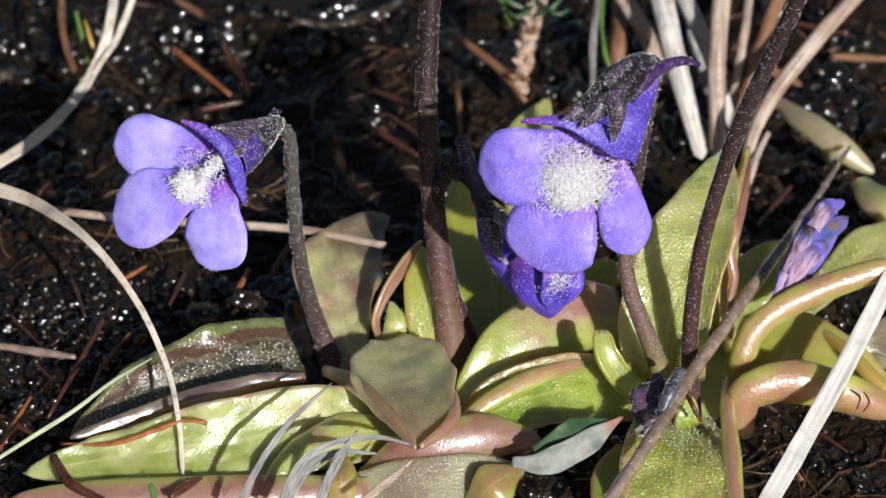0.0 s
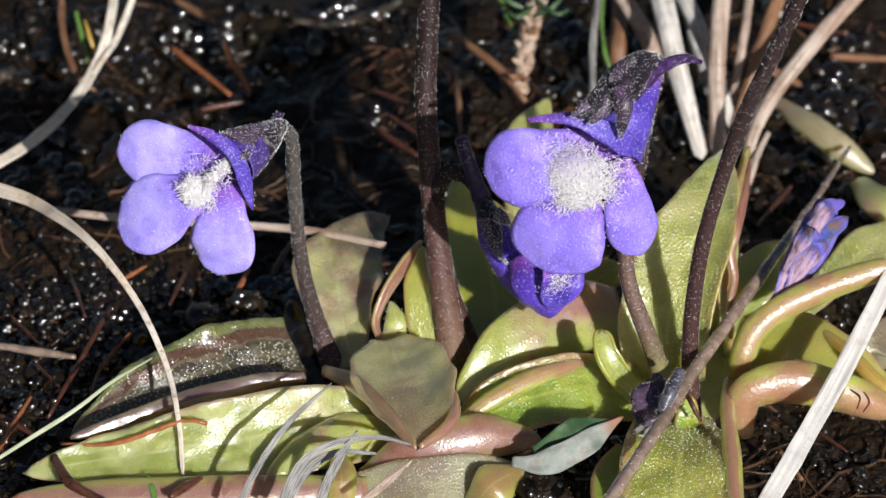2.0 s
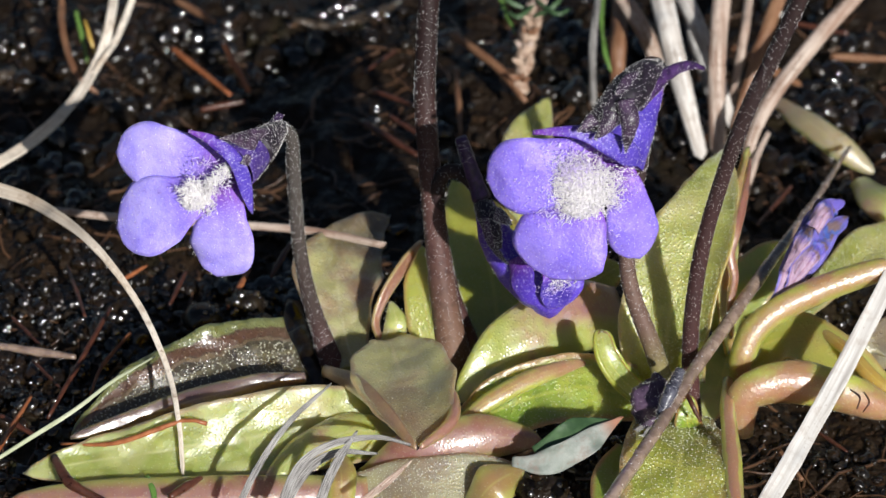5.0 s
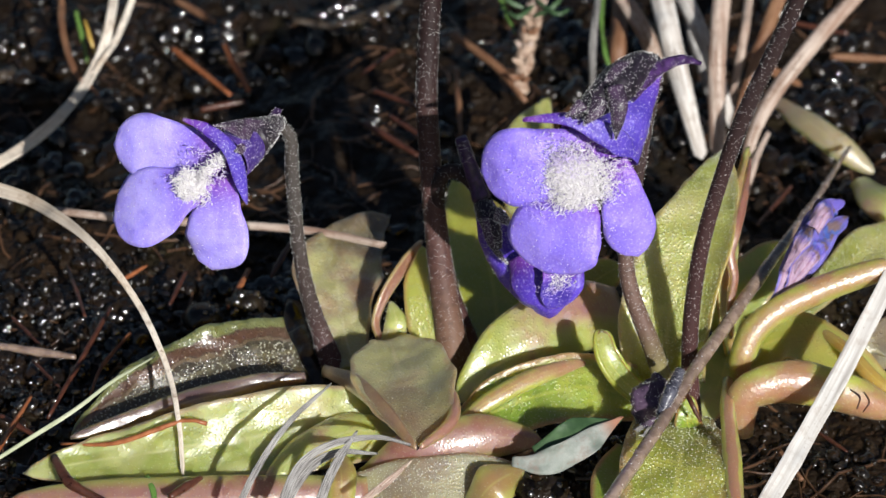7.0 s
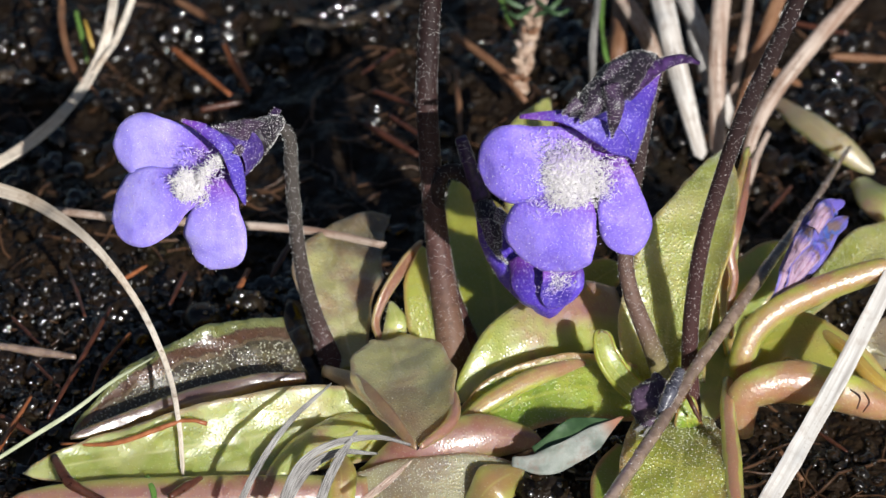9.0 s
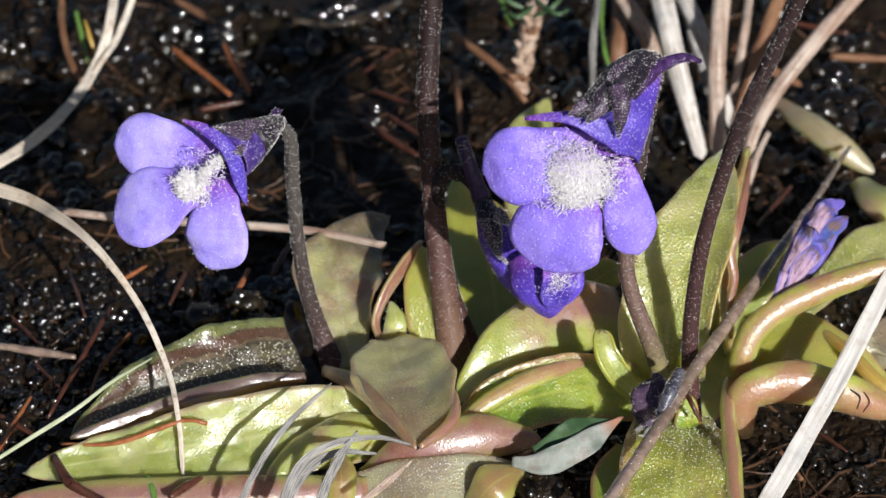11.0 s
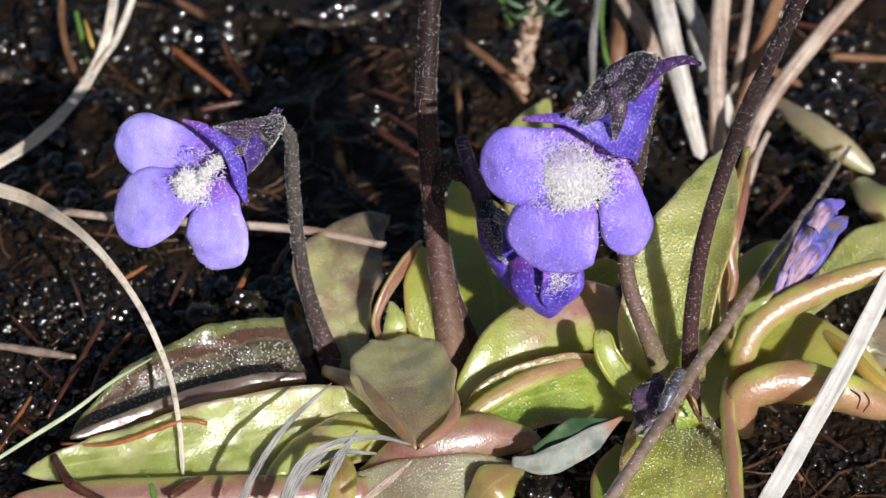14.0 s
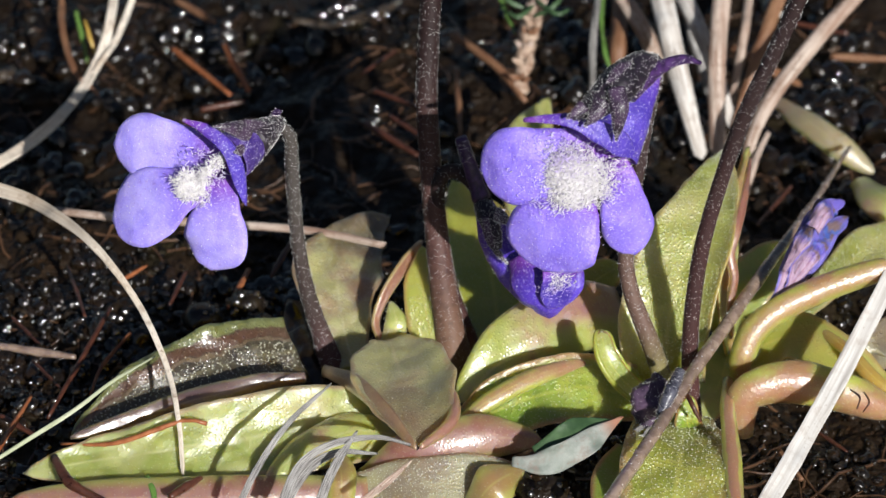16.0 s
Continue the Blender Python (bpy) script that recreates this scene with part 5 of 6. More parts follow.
strap("grass_blade", [(51.0, -19.9, 15.5), (47.0, -28.0, 13.8), (42.0, -36.4, 9.8), (39.2, -41.4, 8.2), (31.7, -54.8, 5.0)], [1.0, 1.05, 1.05, 1.1, 1.1], M_STRAW_PALE, "broad bleached straw blade leaning over leaves", "grass", G_STRAW)
WET = [(15.4, -59.2, 9.5), (21.0, -48.5, 10.0), (26.9, -35.9, 10.3), (34.7, -21.2, 11.0), (40.4, -9.1, 10.0), (44.8, 1.9, 8.0), (48.9, 12.7, 6.0)], [0.66, 0.7, 0.72, 0.7, 0.6, 0.4, 0.28]
wet = stick("wet_stalk", *WET, M_STALK_WET, "wet brown half-clear dead stalk", "stalk", crumple=0.18, freq=0.5)
drops = gland_hairs(wet, rings(*WET, 30, 10), 150, 0.03, 0.075, WET[0][-1], 71)
drops.name = "water_drops"
tagged(drops, "tiny clear water drops", kind="stuff")
for spine, w, m in (
    ([(27.0, 36.6, 16.0), (28.8, 27.4, 10.0), (32.1, 20.1, -0.5)], [1.85, 1.6, 1.1], M_STRAW_WHITE),
    ([(35.3, 36.6, 16.0), (34.1, 27.7, 9.0), (34.2, 20.8, -0.5)], [1.4, 1.35, 1.15], M_STRAW_PINK),
    ([(29.6, 41.9, 13.0), (33.2, 33.4, 8.0), (36.7, 26.6, -0.5)], [1.3, 1.2, 0.8], M_STRAW_WHITE),
    ([(21.8, 42.2, 12.0), (25.6, 36.9, 8.0), (28.8, 38.2, -0.5)], [1.2, 1.3, 0.9], M_STRAW_PINK),
    ([(19.9, 38.7, 14.0), (18.7, 30.1, 10.0), (19.2, 32.0, -0.5)], [0.5, 0.55, 0.5], M_STRAW_GREY),
    ([(23.3, 47.8, 8.0), (22.4, 36.8, 6.0), (22.3, 33.3, -0.5)], [1.2, 1.3, 1.0], M_STRAW_BROWN),
    ([(53.3, 33.0, 18.0), (44.6, 23.7, 13.0), (38.4, 16.1, 8.0), (36.3, 13.8, -0.5)], [1.15, 1.2, 1.1, 0.7], M_STRAW_PINK),
    ([(43.6, 40.1, 14.0), (39.9, 32.1, 8.0), (36.6, 26.0, -0.5)], [1.1, 1.0, 0.8], M_STRAW_BROWN),
    ([(39.7, 17.6, 5.0), (37.6, 12.2, 4.0), (36.3, 10.1, -0.5)], [0.35, 0.5, 0.4], M_STRAW_PINK),
    ([(31.5, 45.7, 10.0), (32.0, 40.8, 7.0), (34.5, 34.7, -0.5)], [1.1, 1.1, 0.8], M_STRAW_GREY),
    ([(39.5, 42.2, 12.0), (37.8, 33.4, 8.0), (36.2, 29.3, -0.5)], [0.6, 0.7, 0.5], M_STRAW_PINK),
    ([(36.5, 36.8, 6.0), (39.9, 34.3, 5.0), (46.4, 37.5, -0.5)], [0.6, 0.8, 0.5], M_STRAW_BROWN),
):
    strap("straw_blade", spine, w, m, "faded channelled straw blade of a grass tussock", "grass", G_TUSSOCK, curl=-62, nv=11)
for spine, w, m in (
    ([(-20.7, -55.8, 7.0), (-18.7, -52.8, 10.0), (-15.7, -48.0, 12.0), (-11.4, -42.5, 13.0)], [0.38, 0.36, 0.3, 0.12], M_STRAW_GREY),
    ([(-16.5, -55.8, 7.0), (-14.4, -52.3, 10.0), (-11.1, -50.0, 11.0), (-6.5, -47.8, 10.0), (-2.3, -47.0, 8.0)], [0.5, 0.5, 0.4, 0.28, 0.1], M_STRAW_GREY),
    ([(-12.7, -55.8, 7.0), (-11.0, -52.8, 10.0), (-8.7, -47.9, 11.0)], [0.6, 0.5, 0.15], M_STRAW_GREY),
    ([(-16.2, -54.2, 6.0), (-13.6, -51.6, 9.0), (-10.6, -48.9, 9.0), (-6.7, -47.9, 8.0)], [0.5, 0.55, 0.4, 0.1], M_STRAW_GREY),
    ([(-8.2, -54.5, 7.0), (-5.4, -52.1, 8.0), (-3.2, -50.2, 9.0)], [0.4, 0.4, 0.1], M_STRAW_PINK),
):
    strap("withered_grass_blade", spine, w, m, "grey withered grass blade over the leaves", "grass", G_TUFT, curl=50)
strap("grass_blade", [(-46.5, -45.4, 5.0), (-38.8, -39.6, 7.0), (-34.9, -35.8, 8.0), (-30.6, -32.7, 9.0)], [0.2, 0.24, 0.2, 0.08], M_GRASS_PALE, "thin pale green grass blade", "grass", "green grass blades")
strap("grass_blade", [(-49.4, 45.7, 10.0), (-48.2, 36.2, 8.0), (-46.1, 30.2, 6.0), (-43.1, 29.1, 3.0)], [0.4, 0.45, 0.4, 0.3], M_STRAW_BROWN, "dull brown dead grass blade on peat", "grass", G_STRAW)
for spine in ([(6.6, 45.7, 10.0), (8.0, 40.2, 9.0), (9.2, 36.2, 8.0)], [(20.1, 34.5, 9.0), (20.4, 31.4, 8.0), (21.1, 29.9, 6.0)], [(-47.2, 41.9, 8.0), (-46.1, 38.2, 6.0), (-45.4, 35.6, 4.0)], [(20.6, 42.5, 11.0), (20.1, 37.1, 10.0), (20.1, 33.1, 9.0)], [(-30.5, -46.9, 4.0), (-29.8, -49.1, 4.0), (-29.5, -51.1, 3.0)]):
    strap("grass_blade", spine, [0.26, 0.32, 0.15], M_GRASS, "short green grass blade on peat", "grass", "green grass blades", nu=14)
heather = thing("heather_twig", (9.6, 30.0, 3.0), "scaly pinkish-brown heather twig with faded and green leaves", "twig")
child("stem", tube("stem", [(12.4, 43.7, 12.0), (11.6, 38.5, 10.0), (10.5, 33.4, 8.0), (9.6, 30.0, 3.0)], [0.9, 1.1, 1.15, 1.0], [M_BARK], place_of(heather), n=50, seg=14, crumple=0.4, freq=0.7), heather)
TWIG_LEAF = [(11.8, 38.2, 11.0), (11.1, 35.6, 10.0), (10.8, 34.2, 9.2), (10.4, 32.7, 8.0), (10.1, 31.6, 6.6), (9.7, 30.2, 5.0)]
for n, p in enumerate(TWIG_LEAF * 3):
    a = n * 2.4
    q = (p[0] + 1.5 * math.cos(a), p[1] - 0.5 + 0.6 * math.sin(a), p[2] + 1.0 + 0.3 * math.sin(3 * a))
    leaf(heather, [p, tuple((vec(p) + vec(q)) / 2 + (0, -0.3, 0)), q], [0.3, 0.42, 0.15], TOCAM, None, [(M_STRAW_PINK, M_BARK, M_STRAW_BROWN)[n % 3]], 0.25, "small faded scale leaf", "scale_leaf", curl=25, tip=0.96, nu=8, nv=5)
for spine in ([(11.5, 36.2, 10.5), (13.6, 35.7, 12.0), (15.4, 37.6, 13.0)], [(11.1, 36.8, 11.0), (8.6, 37.2, 12.0), (6.9, 38.3, 13.0)], [(11.4, 36.4, 12.0), (9.5, 33.6, 12.0), (8.0, 35.0, 12.0)], [(11.7, 37.9, 12.0), (14.3, 34.3, 12.0), (16.1, 35.7, 12.0)]):
    leaf(heather, spine, [0.2, 0.32, 0.15], TOCAM, None, [M_GREYLEAF_TOP], 0.25, "narrow green leaf", "leaf", curl=25, tip=0.96, nu=12, nv=5)
for spine in ([(-19.9, 51.9, 0.5), (-13.0, 51.0, 1.2), (-8.5, 53.9, 1.2), (-4.9, 58.6, 0.8)], [(-55.8, 38.9, 0.5), (-57.6, 36.4, 1.2), (-60.9, 33.9, 1.0)]):
    strap("dead_leaf", spine, [0.4, 0.8, 0.7, 0.3], M_DEAD_WET, "wet glinting dead leaf strip on black peat", "leaf", n0=(0.18, -0.55, 0.8), curl=-35, rough=1.6)
NEEDLES = [
    ([(-49.0, -14.7, 1.0), (-45.1, -20.1, 1.0)], 0.22, M_NEEDLE_DARK), ([(-43.7, -4.8, 1.0), (-40.4, -16.1, 2.0)], 0.25, M_NEEDLE_DARK), ([(-35.0, -19.3, 2.0), (-37.8, -24.2, 1.0), (-38.5, -29.3, 1.0)], 0.22, M_NEEDLE), ([(-45.4, -23.2, 1.0), (-41.7, -28.3, 1.0)], 0.2, M_NEEDLE_DARK),
    ([(-29.8, -5.9, 1.0), (-31.2, -12.6, 1.0)], 0.3, M_NEEDLE_DARK), ([(-37.4, -8.1, 1.0), (-34.5, -4.8, 1.0)], 0.25, M_NEEDLE), ([(39.8, -35.2, 1.0), (43.0, -39.0, 1.0)], 0.25, M_NEEDLE_DARK), ([(35.8, -39.0, 1.0), (37.7, -43.7, 1.0)], 0.4, M_STRAW_BROWN),
    ([(-6.2, 43.7, 1.0), (-10.4, 36.4, 2.0)], 0.3, M_NEEDLE_DARK), ([(42.2, 11.8, 1.0), (37.3, 3.4, 1.0)], 0.3, M_NEEDLE_DARK), ([(53.1, 46.4, 2.0), (45.9, 49.3, 2.0)], 0.4, M_NEEDLE_DARK),
    ([(-35.4, 42.9, 2.0), (-27.0, 32.0, 1.5)], 0.42, M_NEEDLE), ([(-28.4, 42.1, 3.0), (-24.8, 33.7, 1.0)], 0.5, M_NEEDLE), ([(-30.6, 29.3, 1.0), (-25.2, 30.4, 1.5)], 0.45, M_NEEDLE_DARK),
    ([(-46.9, -41.5, 3.0), (-44.7, -30.6, 2.0)], 0.3, M_NEEDLE), ([(-37.5, -15.8, 3.0), (-39.7, -22.9, 2.0), (-42.7, -33.3, 1.0)], 0.32, M_NEEDLE_DARK), ([(-49.6, -22.9, 3.0), (-40.4, -25.0, 3.0)], 0.5, M_STALK_WET),
    ([(-22.6, -5.7, 1.0), (-24.3, -14.5, 2.0)], 0.4, M_NEEDLE), ([(-17.8, -1.6, 2.0), (-19.9, -7.0, 1.0)], 0.4, M_NEEDLE_DARK), ([(-40.6, -43.7, 4.0), (-38.4, -47.8, 4.0), (-34.5, -49.8, 3.0)], 0.6, M_NEEDLE_DARK),
    ([(-24.5, -43.0, 8.0), (-26.7, -42.4, 8.0), (-30.2, -43.0, 7.0), (-34.4, -43.2, 5.5), (-40.1, -41.4, 4.0)], 0.28, M_NEEDLE), ([(-27.9, -51.2, 5.0), (-24.9, -48.1, 5.0)], 0.5, M_NEEDLE_DARK), ([(-8.9, 32.3, 2.0), (-3.1, 26.7, 3.0)], 0.3, M_NEEDLE_DARK),
    ([(-6.7, 26.3, 2.0), (-1.7, 20.4, 2.0)], 0.35, M_NEEDLE_DARK), ([(1.2, 39.6, 6.0), (6.9, 32.9, 5.0), (10.4, 28.0, 3.0)], 0.6, M_STRAW_BROWN), ([(1.7, 36.2, 3.0), (2.2, 21.7, 2.0)], 0.4, M_STRAW_BROWN),
    ([(-10.2, 26.5, 1.0), (-3.1, 18.7, 1.0)], 0.5, M_NEEDLE_DARK), ([(-47.9, -32.8, 1.0), (-43.8, -36.2, 1.0)], 0.35, M_NEEDLE_DARK), ([(-35.8, 55.3, 2.0), (-30.1, 49.3, 2.0)], 0.6, M_STRAW_BROWN),
    ([(42.6, -39.2, 9.5), (43.3, -41.2, 10.0), (43.0, -41.8, 9.0)], 0.13, M_NEEDLE_DARK), ([(44.1, -39.0, 9.0), (44.4, -40.7, 9.0), (43.8, -41.1, 8.0)], 0.12, M_NEEDLE_DARK), ([(25.5, -39.3, 9.0), (26.0, -40.7, 8.6), (26.9, -41.4, 7.0)], 0.3, M_NEEDLE_DARK),
    ([(-46.0, 40.8, 7.0), (-43.6, 34.6, 6.0)], 0.28, M_NEEDLE), ([(50.2, 40.6, 2.0), (58.1, 39.9, 2.0)], 0.6, M_STRAW_BROWN), ([(-12.3, 1.3, 2.0), (-17.5, -1.3, 1.0)], 0.3, M_NEEDLE),
]
for path, r, m in NEEDLES:
    stick("dead_needle", path, [r * 0.8, r, r * 0.6], m, "rust-brown dead needle on wet peat", "needle", "dead needles on the peat", n=14, seg=8, crumple=0.2, freq=0.6)

for spine in ([(21.7, -41.9, 7.0), (20.2, -42.7, 7.0), (18.9, -43.3, 6.0)], [(21.5, -42.5, 7.0), (20.6, -44.1, 7.0), (19.3, -43.2, 6.5)]):
    strap("withered_grass_blade", spine, [0.25, 0.3, 0.12], M_STRAW_GREY, "grey withered wisp among the leaves", "grass", G_TUFT, curl=40, nu=14)

strap("dead_leaf", [(-16.8, -16.0, 3.9), (-16.5, -20.0, 3.7), (-15.8, -24.0, 3.2), (-14.6, -27.0, 2.3), (-13.1, -29.0, 1.4)], [1.0, 1.7, 2.0, 1.9, 0.8], M_ROTTED, "black wet rotted leaf strip between stalk and leaves", "leaf", curl=-60, rough=1.3)
strap("grass_blade", [(-45.1, 34.8, 11.0), (-44.3, 32.6, 9.5), (-43.4, 31.5, 7.0)], [0.16, 0.26, 0.14], M_GRASS_OCHRE, "short ochre grass blade on peat", "grass", "green grass blades", nu=14)


def peat_clod(centre, size, seed, mat=M_LUMP, lumpy=1.0):
    """A wet black clod of peat with clinging drops."""
    v, f = ICO3
    pts = []
    for p in v:
        q = Vector(p)
        r = 1 + lumpy * (0.35 * noise.noise(q * 1.4 + Vector((seed, 0, 0))) + 0.22 * noise.noise(q * 3.3) + 0.1 * noise.noise(q * 7))
        pts.append(np.array(p) * vec(size) * r)
    ob = new("peat_clod", mesh_of("peat_clod", pts, f, [mat]))
    ob.location = Vector(centre) * MM
    rng = random.Random(seed)
    verts, faces = [], []
    for _ in range(90):
        p, k, r = rng.choice(pts), len(verts), rng.uniform(0.06, 0.2)
        verts += list(np.array(p) * 1.01 + np.array(ICO2[0]) * r)
        faces += [tuple(k + i for i in t) for t in ICO2[1]]
    # Six flat drops are added facing halfway between sun and camera, for glints.
    glint_way = Vector((0.19, -0.83, 0.52))
    turn = np.array(glint_way.to_track_quat("Z", "Y").to_matrix())
    for p in rng.sample(sorted(pts, key=lambda q: -unit(q) @ np.array(glint_way))[:50], 6):
        k, r = len(verts), rng.uniform(0.3, 0.6)
        verts += list(np.array(p) + (np.array(ICO2[0]) * np.array([r, r, r * 0.3])) @ turn.T)
        faces += [tuple(k + i for i in t) for t in ICO2[1]]
    tagged(child("water_drops", mesh_of("water_drops", verts, faces, [M_LENS]), ob, "tiny clear water drops"), kind="stuff")
    return tagged(ob, "wet black clod of peat with water drops", "peat")


peat_clod((10.4, -49.2, 3.0), (3.0, 2.2, 2.2), 3)
peat_clod((-22.4, -13.5, 1.6), (2.2, 1.9, 1.7), 5, M_ROTTED, 0.45)
peat_clod((-27.2, -15.5, 1.4), (2.4, 2.0, 1.6), 9, M_ROTTED, 0.45)
peat_clod((-21.0, -16.3, 1.0), (1.7, 1.5, 1.4), 12, M_ROTTED, 0.45)

# bog shrub leaf, folded, with a pale underside
bog = thing("bog_leaf", (13.0, -39.7, 0.0), "small folded grey-green shrub leaf among butterwort leaves", "leaf")
leaf(bog, [(9.3, -46.6, 7.4), (12.9, -45.2, 8.3), (18.6, -42.2, 7.8)], [0.4, 1.6, 0.2], (0.1, -0.5, 0.85), None, [M_GREYLEAF_TOP], 0.25, name="upper_half", curl=10, tip=0.9, wavy=0.15)
leaf(bog, [(7.1, -47.6, 6.7), (10.1, -48.0, 6.8), (13.8, -46.6, 7.6), (18.7, -42.2, 8.3)], [0.5, 1.5, 1.2, 0.15], (0.1, -0.8, 0.5), None, [M_GREYLEAF_UNDER], 0.25, name="underside_half", curl=8, tip=0.95, wavy=0.3)

# withered flowers
wf = thing("withered_flower", (39.7, -13.4, 0.0), "shrivelled pink and blue withered flower", "flower")
for name, spine, w, n0, cv, sd in (
    ("shrivelled_corolla", [(35.9, -27.0, 12.2), (37.6, -24.5, 13.5), (40.3, -21.0, 15.7), (42.7, -16.0, 17.9)], [0.6, 1.6, 2.2, 2.2, 0.8], TOCAM, -25, 3),
    ("shrivelled_lobe", [(37.1, -25.8, 12.6), (39.0, -23.8, 15.0), (41.7, -21.0, 16.4), (44.2, -18.5, 17.2)], [0.5, 1.3, 1.6, 0.6], (0.3, -0.8, 0.5), -25, 8),
    ("shrivelled_lobe", [(39.9, -22.4, 18.4), (41.4, -20.5, 19.5), (43.6, -18.5, 19.3)], [0.9, 1.3, 0.5], (-0.1, -0.8, 0.6), -35, 5),
    ("shrivelled_lobe", [(36.8, -24.6, 14.3), (39.0, -22.4, 17.2), (41.3, -18.5, 19.8)], [0.3, 1.1, 0.7], (-0.4, -0.78, 0.45), -20, 6),
):
    grid = blade_grid(spine, w, n0, curl=cv, roll=-20, tip=0.9, nu=40, nv=25, wavy=0.35, rough=1.1, seed=sd)
    child(name, shell(name, *grid, 0.3, [M_WITHER], place_of(wf)), wf)
wd = thing("withered_flower_bud", (23.8, -30.0, 0.0), "shrivelled dark purple withered bud", "flower")
BUD = [(20.9, -40.9, 6.5), (21.5, -40.4, 8.0), (22.1, -39.1, 8.8), (23.1, -37.2, 9.0)], [1.0, 1.9, 1.8, 0.8]
child("bud", tube("bud", *BUD, [M_BUD], place_of(wd), n=30, seg=20, crumple=0.9, freq=0.7, seed=6), wd)
gland_hairs(wd, rings(*BUD, 30, 20, crumple=0.9, freq=0.7, seed=6), 620, 0.14, 0.045, place_of(wd), 61)
STUB = [(22.3, -44.1, 9.5), (23.3, -42.7, 11.5), (24.6, -39.9, 12.5)], [0.6, 0.75, 0.55]
stub = child("stub", tube("stub", *STUB, [M_STUB], place_of(wd), n=16, seg=10, crumple=0.2), wd, "grey glistening finger-like stub")
gland_hairs(stub, rings(*STUB, 16, 10), 260, 0.1, 0.045, place_of(wd), 62)


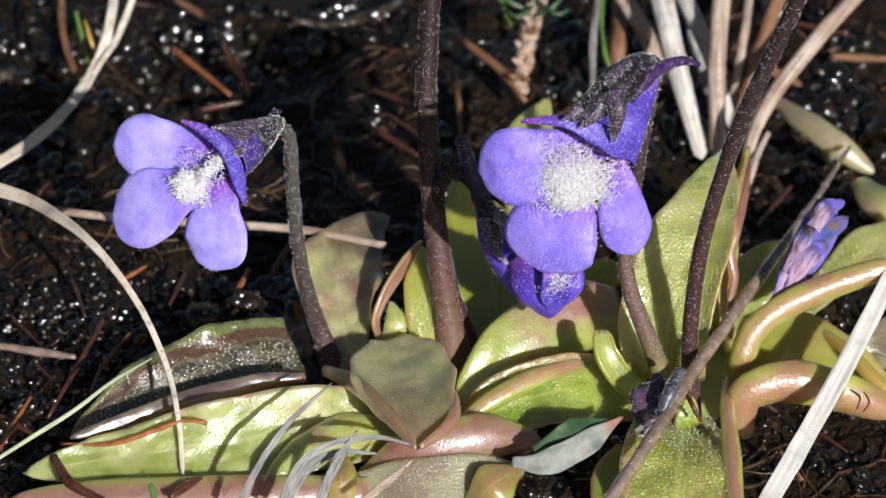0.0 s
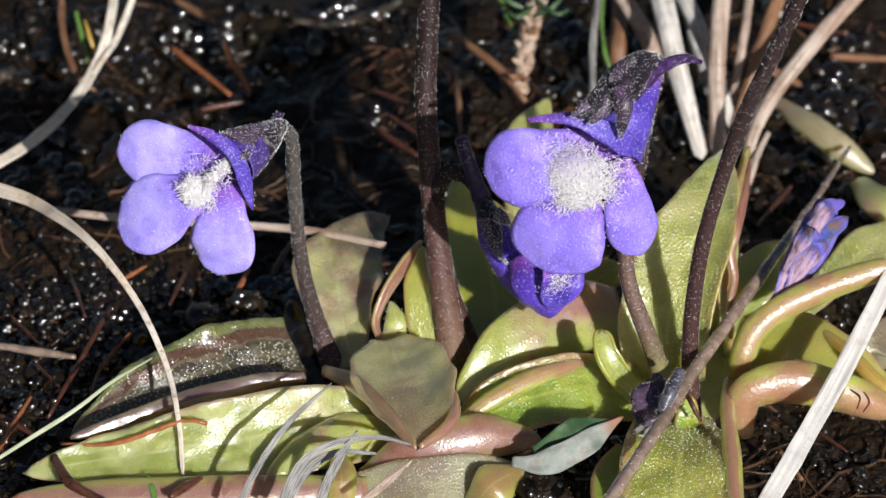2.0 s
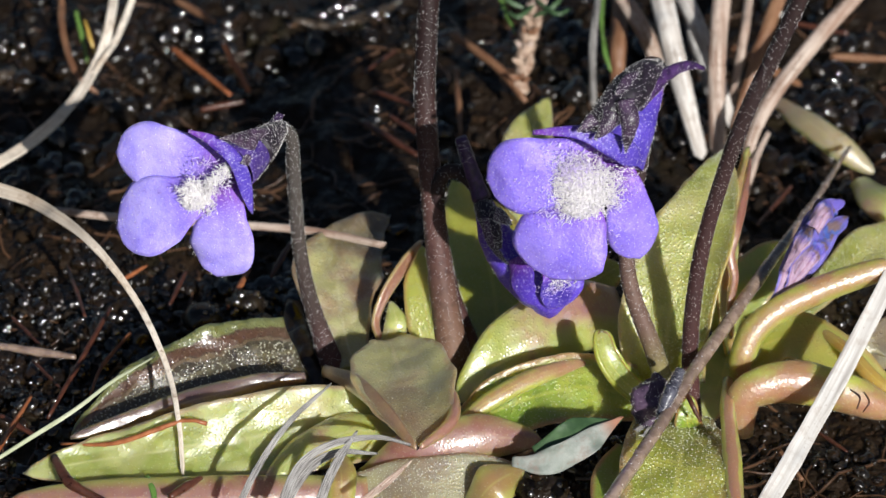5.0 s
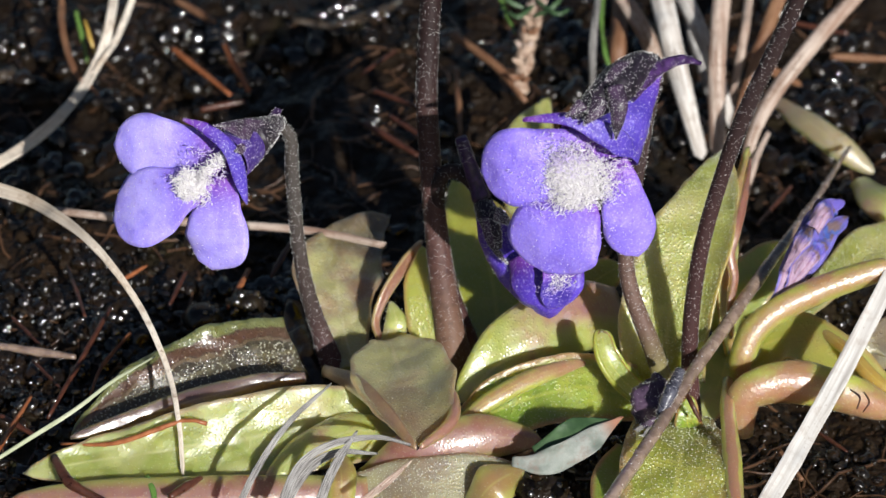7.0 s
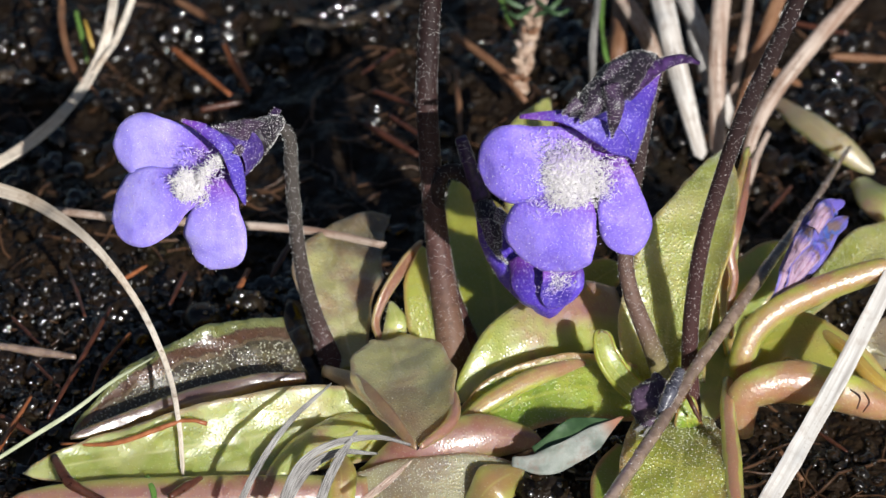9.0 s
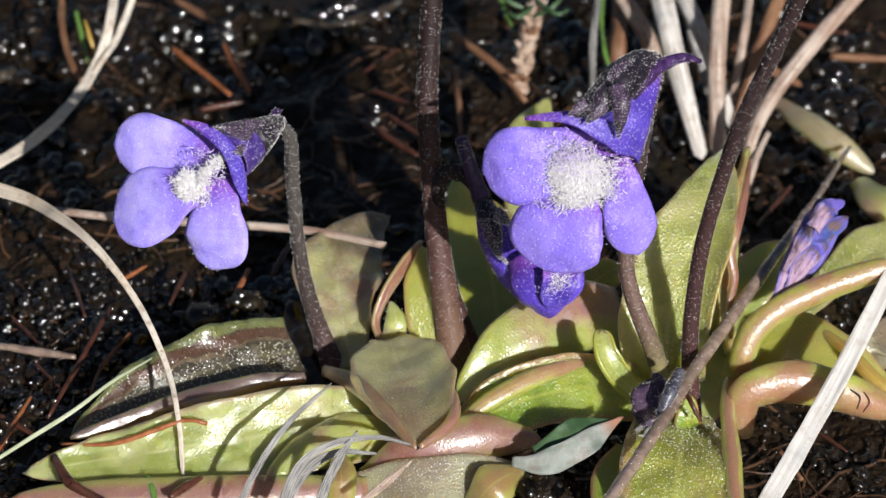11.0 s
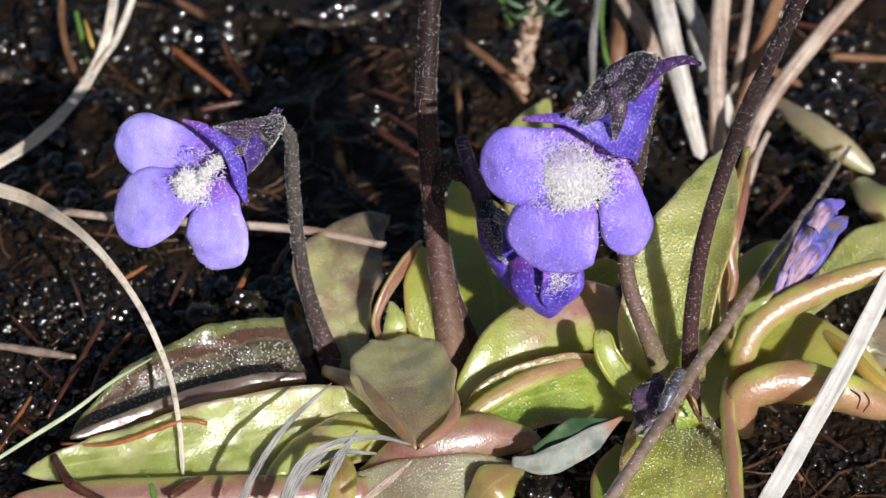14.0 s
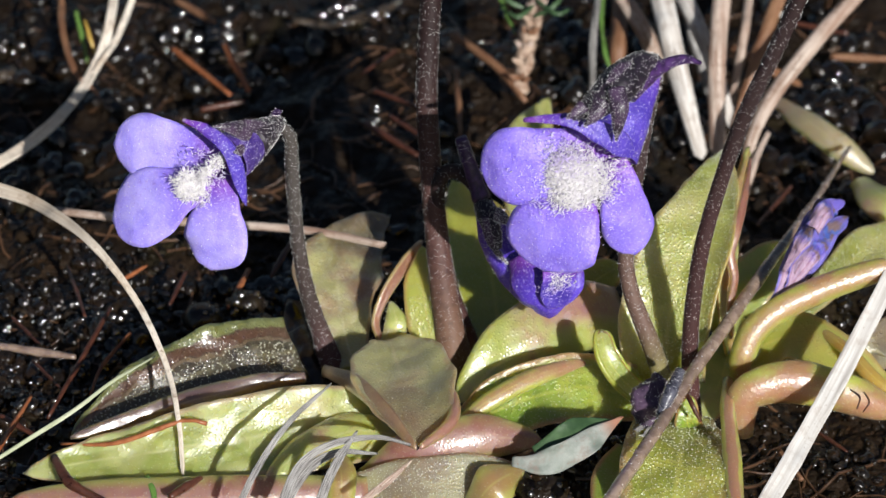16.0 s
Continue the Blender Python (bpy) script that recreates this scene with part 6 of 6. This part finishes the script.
# ---- what sways ----
def motions():
    lean_tall = [(0, 0.00), (0.5, 0.12), (1, 0.25), (1.5, 0.25), (2, -0.12), (2.5, -0.50), (3, -0.12), (3.5, 0.00), (4, -0.12), (6.5, -0.26), (7, 0.12), (7.5, -0.26), (8, -0.12), (8.5, 0.12), (9, 0.12), (11.5, 0.25), (12, 0.00), (12.5, 0.00), (13, -0.50), (13.5, 0.12), (14, 0.00), (14.5, 0.12), (15, 0.12), (15.5, 0.00), (16, 0.12)]
    lean_far = [(0, 0.00), (0.5, 0.00), (1, 0.00), (1.5, 0.00), (2, 0.12), (2.5, 0.12), (3, 0.12), (3.5, 0.00), (4, 0.37), (6.5, 0.00), (7, 0.00), (7.5, 0.12), (8, 0.24), (8.5, 0.00), (9, 0.00), (11.5, 0.12), (12, 0.12), (12.5, 0.00), (13, -0.13), (13.5, 0.12), (14, 0.12), (14.5, 0.12), (15, 0.12), (15.5, 0.12), (16, 0.12)]
    nod_left = [
        (0, 0.00, 0.00, 0.00, 0.0, 0.0, 0.0),
        (0.5, -0.11, 0.11, 0.16, 0.8, -0.2, -1.8),
        (1, 0.00, -0.00, -0.01, 1.1, 0.5, 0.0),
        (1.5, 0.01, 0.00, 0.00, -0.3, 0.6, 1.1),
        (1.7, 0.04, 0.12, 0.17, -2.7, 0.3, 0.4),
        (1.8, 0.10, 0.04, 0.06, -1.4, 0.4, 0.9),
        (2, 0.31, -0.18, -0.25, 0.3, 0.4, 2.9),
        (2.2, -0.14, 0.04, 0.05, -0.1, -0.4, -1.2),
        (2.4, 0.00, 0.12, 0.17, -2.5, 0.2, 0.1),
        (2.5, 0.44, -0.17, -0.25, -2.7, 2.1, 6.3),
        (2.6, -0.56, -0.75, -1.07, 18.6, -3.3, -5.3),
        (2.7, 0.44, 0.06, 0.09, -3.5, 1.6, 3.9),
        (2.8, -0.03, 0.26, 0.36, -5.2, 0.4, -0.1),
        (2.9, -0.18, -0.39, -0.56, 9.2, -1.3, -1.8),
        (3, 0.33, 0.23, 0.33, -2.1, 2.0, 2.8),
        (3.1, -0.03, 0.04, 0.06, -0.7, -0.0, -0.3),
        (3.2, 0.16, -0.25, -0.36, 4.6, 0.1, 1.3),
        (3.3, 0.00, 0.08, 0.11, -1.7, 0.2, 0.1),
        (3.4, 0.21, 0.16, 0.23, -4.4, 1.0, 1.9),
        (3.5, 0.42, -0.18, -0.25, 1.6, 0.4, 3.9),
        (3.6, 0.17, 0.02, 0.03, -1.3, 0.6, 1.5),
        (3.7, -0.03, 0.12, 0.17, -2.3, 0.1, -0.2),
        (3.8, 0.54, -0.09, -0.13, -0.7, 1.6, 4.7),
        (3.9, 0.50, -0.70, -1.00, 12.4, 0.3, 3.9),
        (4, 0.73, -0.48, -0.68, 2.4, 0.9, 6.6),
        (4.1, 0.31, -0.06, -0.08, -0.3, 0.9, 2.6),
        (4.2, 0.38, -0.25, -0.36, 3.8, 1.2, 3.4),
        (6.3, 0.18, -0.18, -0.25, 3.6, 0.9, 1.8),
        (6.4, 0.68, 0.04, 0.06, -4.3, 2.3, 6.0),
        (6.5, -0.32, -0.12, -0.18, 2.1, -0.6, -2.2),
        (6.6, 0.14, -0.04, -0.05, 0.1, 0.4, 1.2),
        (6.7, 0.17, 0.10, 0.14, -3.0, 0.8, 1.6),
        (7, 0.10, 0.05, 0.07, -0.8, -0.0, 0.3),
        (7.5, 0.09, -0.06, -0.09, 0.5, -0.0, -0.2),
        (8, -0.01, -0.12, -0.18, 2.5, -0.6, -1.2),
        (8.5, 0.00, 0.05, 0.08, -0.2, 0.6, 0.1),
        (9, -0.01, 0.05, 0.07, 0.2, 0.1, -0.2),
        (11.5, 0.10, 0.05, 0.08, 0.2, 0.1, 0.1),
        (12, -0.01, -0.00, -0.00, -0.4, 0.2, -0.2),
        (12.5, -0.01, 0.05, 0.08, 0.1, 0.0, -1.0),
        (12.6, 0.10, 0.10, 0.14, -2.6, 0.5, 1.0),
        (12.7, -0.41, 0.11, 0.16, -0.4, -1.1, -3.5),
        (12.8, -0.71, 0.29, 0.41, -2.6, -1.8, -6.0),
        (12.9, -0.06, 0.27, 0.39, -5.5, 0.3, -0.4),
        (13, -0.85, 0.05, 0.07, 1.7, -1.8, -7.1),
        (13.1, 0.20, 0.02, 0.03, -1.5, 0.7, 1.8),
        (13.2, 0.21, 0.20, 0.28, -5.2, 1.1, 1.9),
        (13.3, -0.03, 0.08, 0.11, -1.5, 0.0, -0.2),
        (13.5, 0.00, -0.01, -0.01, 0.6, 0.3, 0.3),
        (14, 0.10, 0.05, 0.08, 0.2, 0.1, 0.1),
        (14.5, 0.20, -0.01, -0.01, 0.9, 0.3, 1.0),
        (15, 0.10, -0.00, -0.00, 0.1, -0.3, -0.1),
        (15.5, -0.01, 0.05, 0.08, 0.1, 0.0, -1.0),
        (16, 0.09, -0.00, -0.00, -0.4, 0.3, -0.1),
    ]
    nod_right = [
        (0, 0.00, 0.00, 0.00, 0.0, 0.0, 0.0),
        (0.5, 0.01, 0.05, 0.07, 0.2, -0.2, 1.3),
        (1, 0.11, -0.01, -0.01, 0.4, -0.5, 0.4),
        (1.5, -0.00, -0.06, -0.08, -1.1, -0.7, -1.0),
        (2, 0.13, 0.00, 0.01, -2.5, 0.0, 2.4),
        (2.2, -0.07, -0.05, -0.07, 2.3, -0.3, -1.0),
        (2.4, 0.05, -0.46, -0.66, 13.1, -0.2, 0.8),
        (2.5, 0.10, -0.44, -0.63, 3.3, -0.1, 0.6),
        (2.6, -0.15, -0.28, -0.39, 9.8, -0.8, -2.1),
        (2.8, -0.05, -0.17, -0.25, 5.7, -0.4, -0.7),
        (3, 0.26, -0.16, -0.24, -2.1, 0.5, 3.9),
        (3.2, -0.08, -0.12, -0.17, 4.4, -0.4, -1.0),
        (3.4, 0.32, -0.23, -0.33, 3.6, 1.0, 4.4),
        (3.5, 0.12, -0.01, -0.01, -0.5, 0.6, 2.1),
        (3.6, -0.12, 0.03, 0.05, 0.2, -0.4, -1.6),
        (3.8, 0.02, -0.17, -0.24, 4.9, -0.1, 0.2),
        (4, 0.44, -0.65, -0.92, 5.0, -1.4, 5.0),
        (4.1, 0.09, -0.24, -0.34, 6.2, 0.1, 1.2),
        (4.2, 0.25, -0.22, -0.31, 3.9, 0.8, 3.4),
        (6.3, 0.33, -0.20, -0.29, 2.6, 1.1, 4.4),
        (6.5, -0.01, -0.36, -0.52, 2.6, -0.2, -1.8),
        (7, 0.12, -0.04, -0.06, -2.6, -0.9, 0.2),
        (7.5, 0.12, -0.13, -0.18, -0.9, -0.3, 0.6),
        (8, 0.11, -0.18, -0.26, -0.3, -1.0, 0.1),
        (8.5, 0.13, 0.03, 0.05, -2.9, 0.1, 0.7),
        (9, 0.00, 0.02, 0.03, -2.5, -0.6, -0.9),
        (11.5, 0.13, 0.07, 0.10, -2.5, -0.4, 1.6),
        (12, 0.12, 0.02, 0.03, -2.9, -0.6, -0.3),
        (12.5, 0.11, 0.00, 0.00, -0.8, -0.4, 0.4),
        (12.7, -0.17, 0.03, 0.05, 0.8, -0.6, -2.2),
        (12.8, -0.96, 0.48, 0.69, -4.5, -3.2, -13.0),
        (12.9, -0.15, -0.14, -0.20, 5.6, -0.7, -2.0),
        (13, -0.00, -0.11, -0.16, 1.0, 0.3, -4.4),
        (13.1, -0.29, -0.00, -0.01, 3.1, -1.1, -3.9),
        (13.2, 0.02, 0.00, 0.00, -0.3, 0.1, 0.3),
        (13.5, 0.00, 0.06, 0.09, -0.6, 0.1, -0.5),
        (14, 0.10, 0.00, 0.00, -1.2, 0.1, 0.1),
        (14.5, 0.10, 0.00, 0.00, -1.2, 0.0, 1.2),
        (15, 0.10, 0.06, 0.09, -1.1, 0.0, 1.2),
        (15.5, 0.00, 0.06, 0.09, -1.1, 0.1, 0.1),
        (16, 0.10, 0.06, 0.09, -0.5, -0.0, 0.6),
    ]

    for stalk, lean in ((scape_tall, lean_tall), (scape_far, lean_far)):
        foot = stalk.location.copy()
        walk(stalk, [(t, pose(foot.x, foot.y, foot.z, 0, a, 0)) for t, a in lean])
    for fl, nod in ((fl_a, nod_left), (fl_b, nod_right)):
        rest = fl.location.copy()
        stalk = scape_left if fl is fl_a else scape_right
        foot = stalk.location.copy()
        walk(stalk, [(t, pose(foot.x, foot.y, foot.z, math.degrees(-y / 37), math.degrees(x / 37), 0)) for t, x, y, z, rx, ry, rz in nod])
        walk(fl, [(t, pose(rest.x + x * MM, rest.y + y * MM, rest.z + z * MM, rx, ry, rz)) for t, x, y, z, rx, ry, rz in nod])


motions()
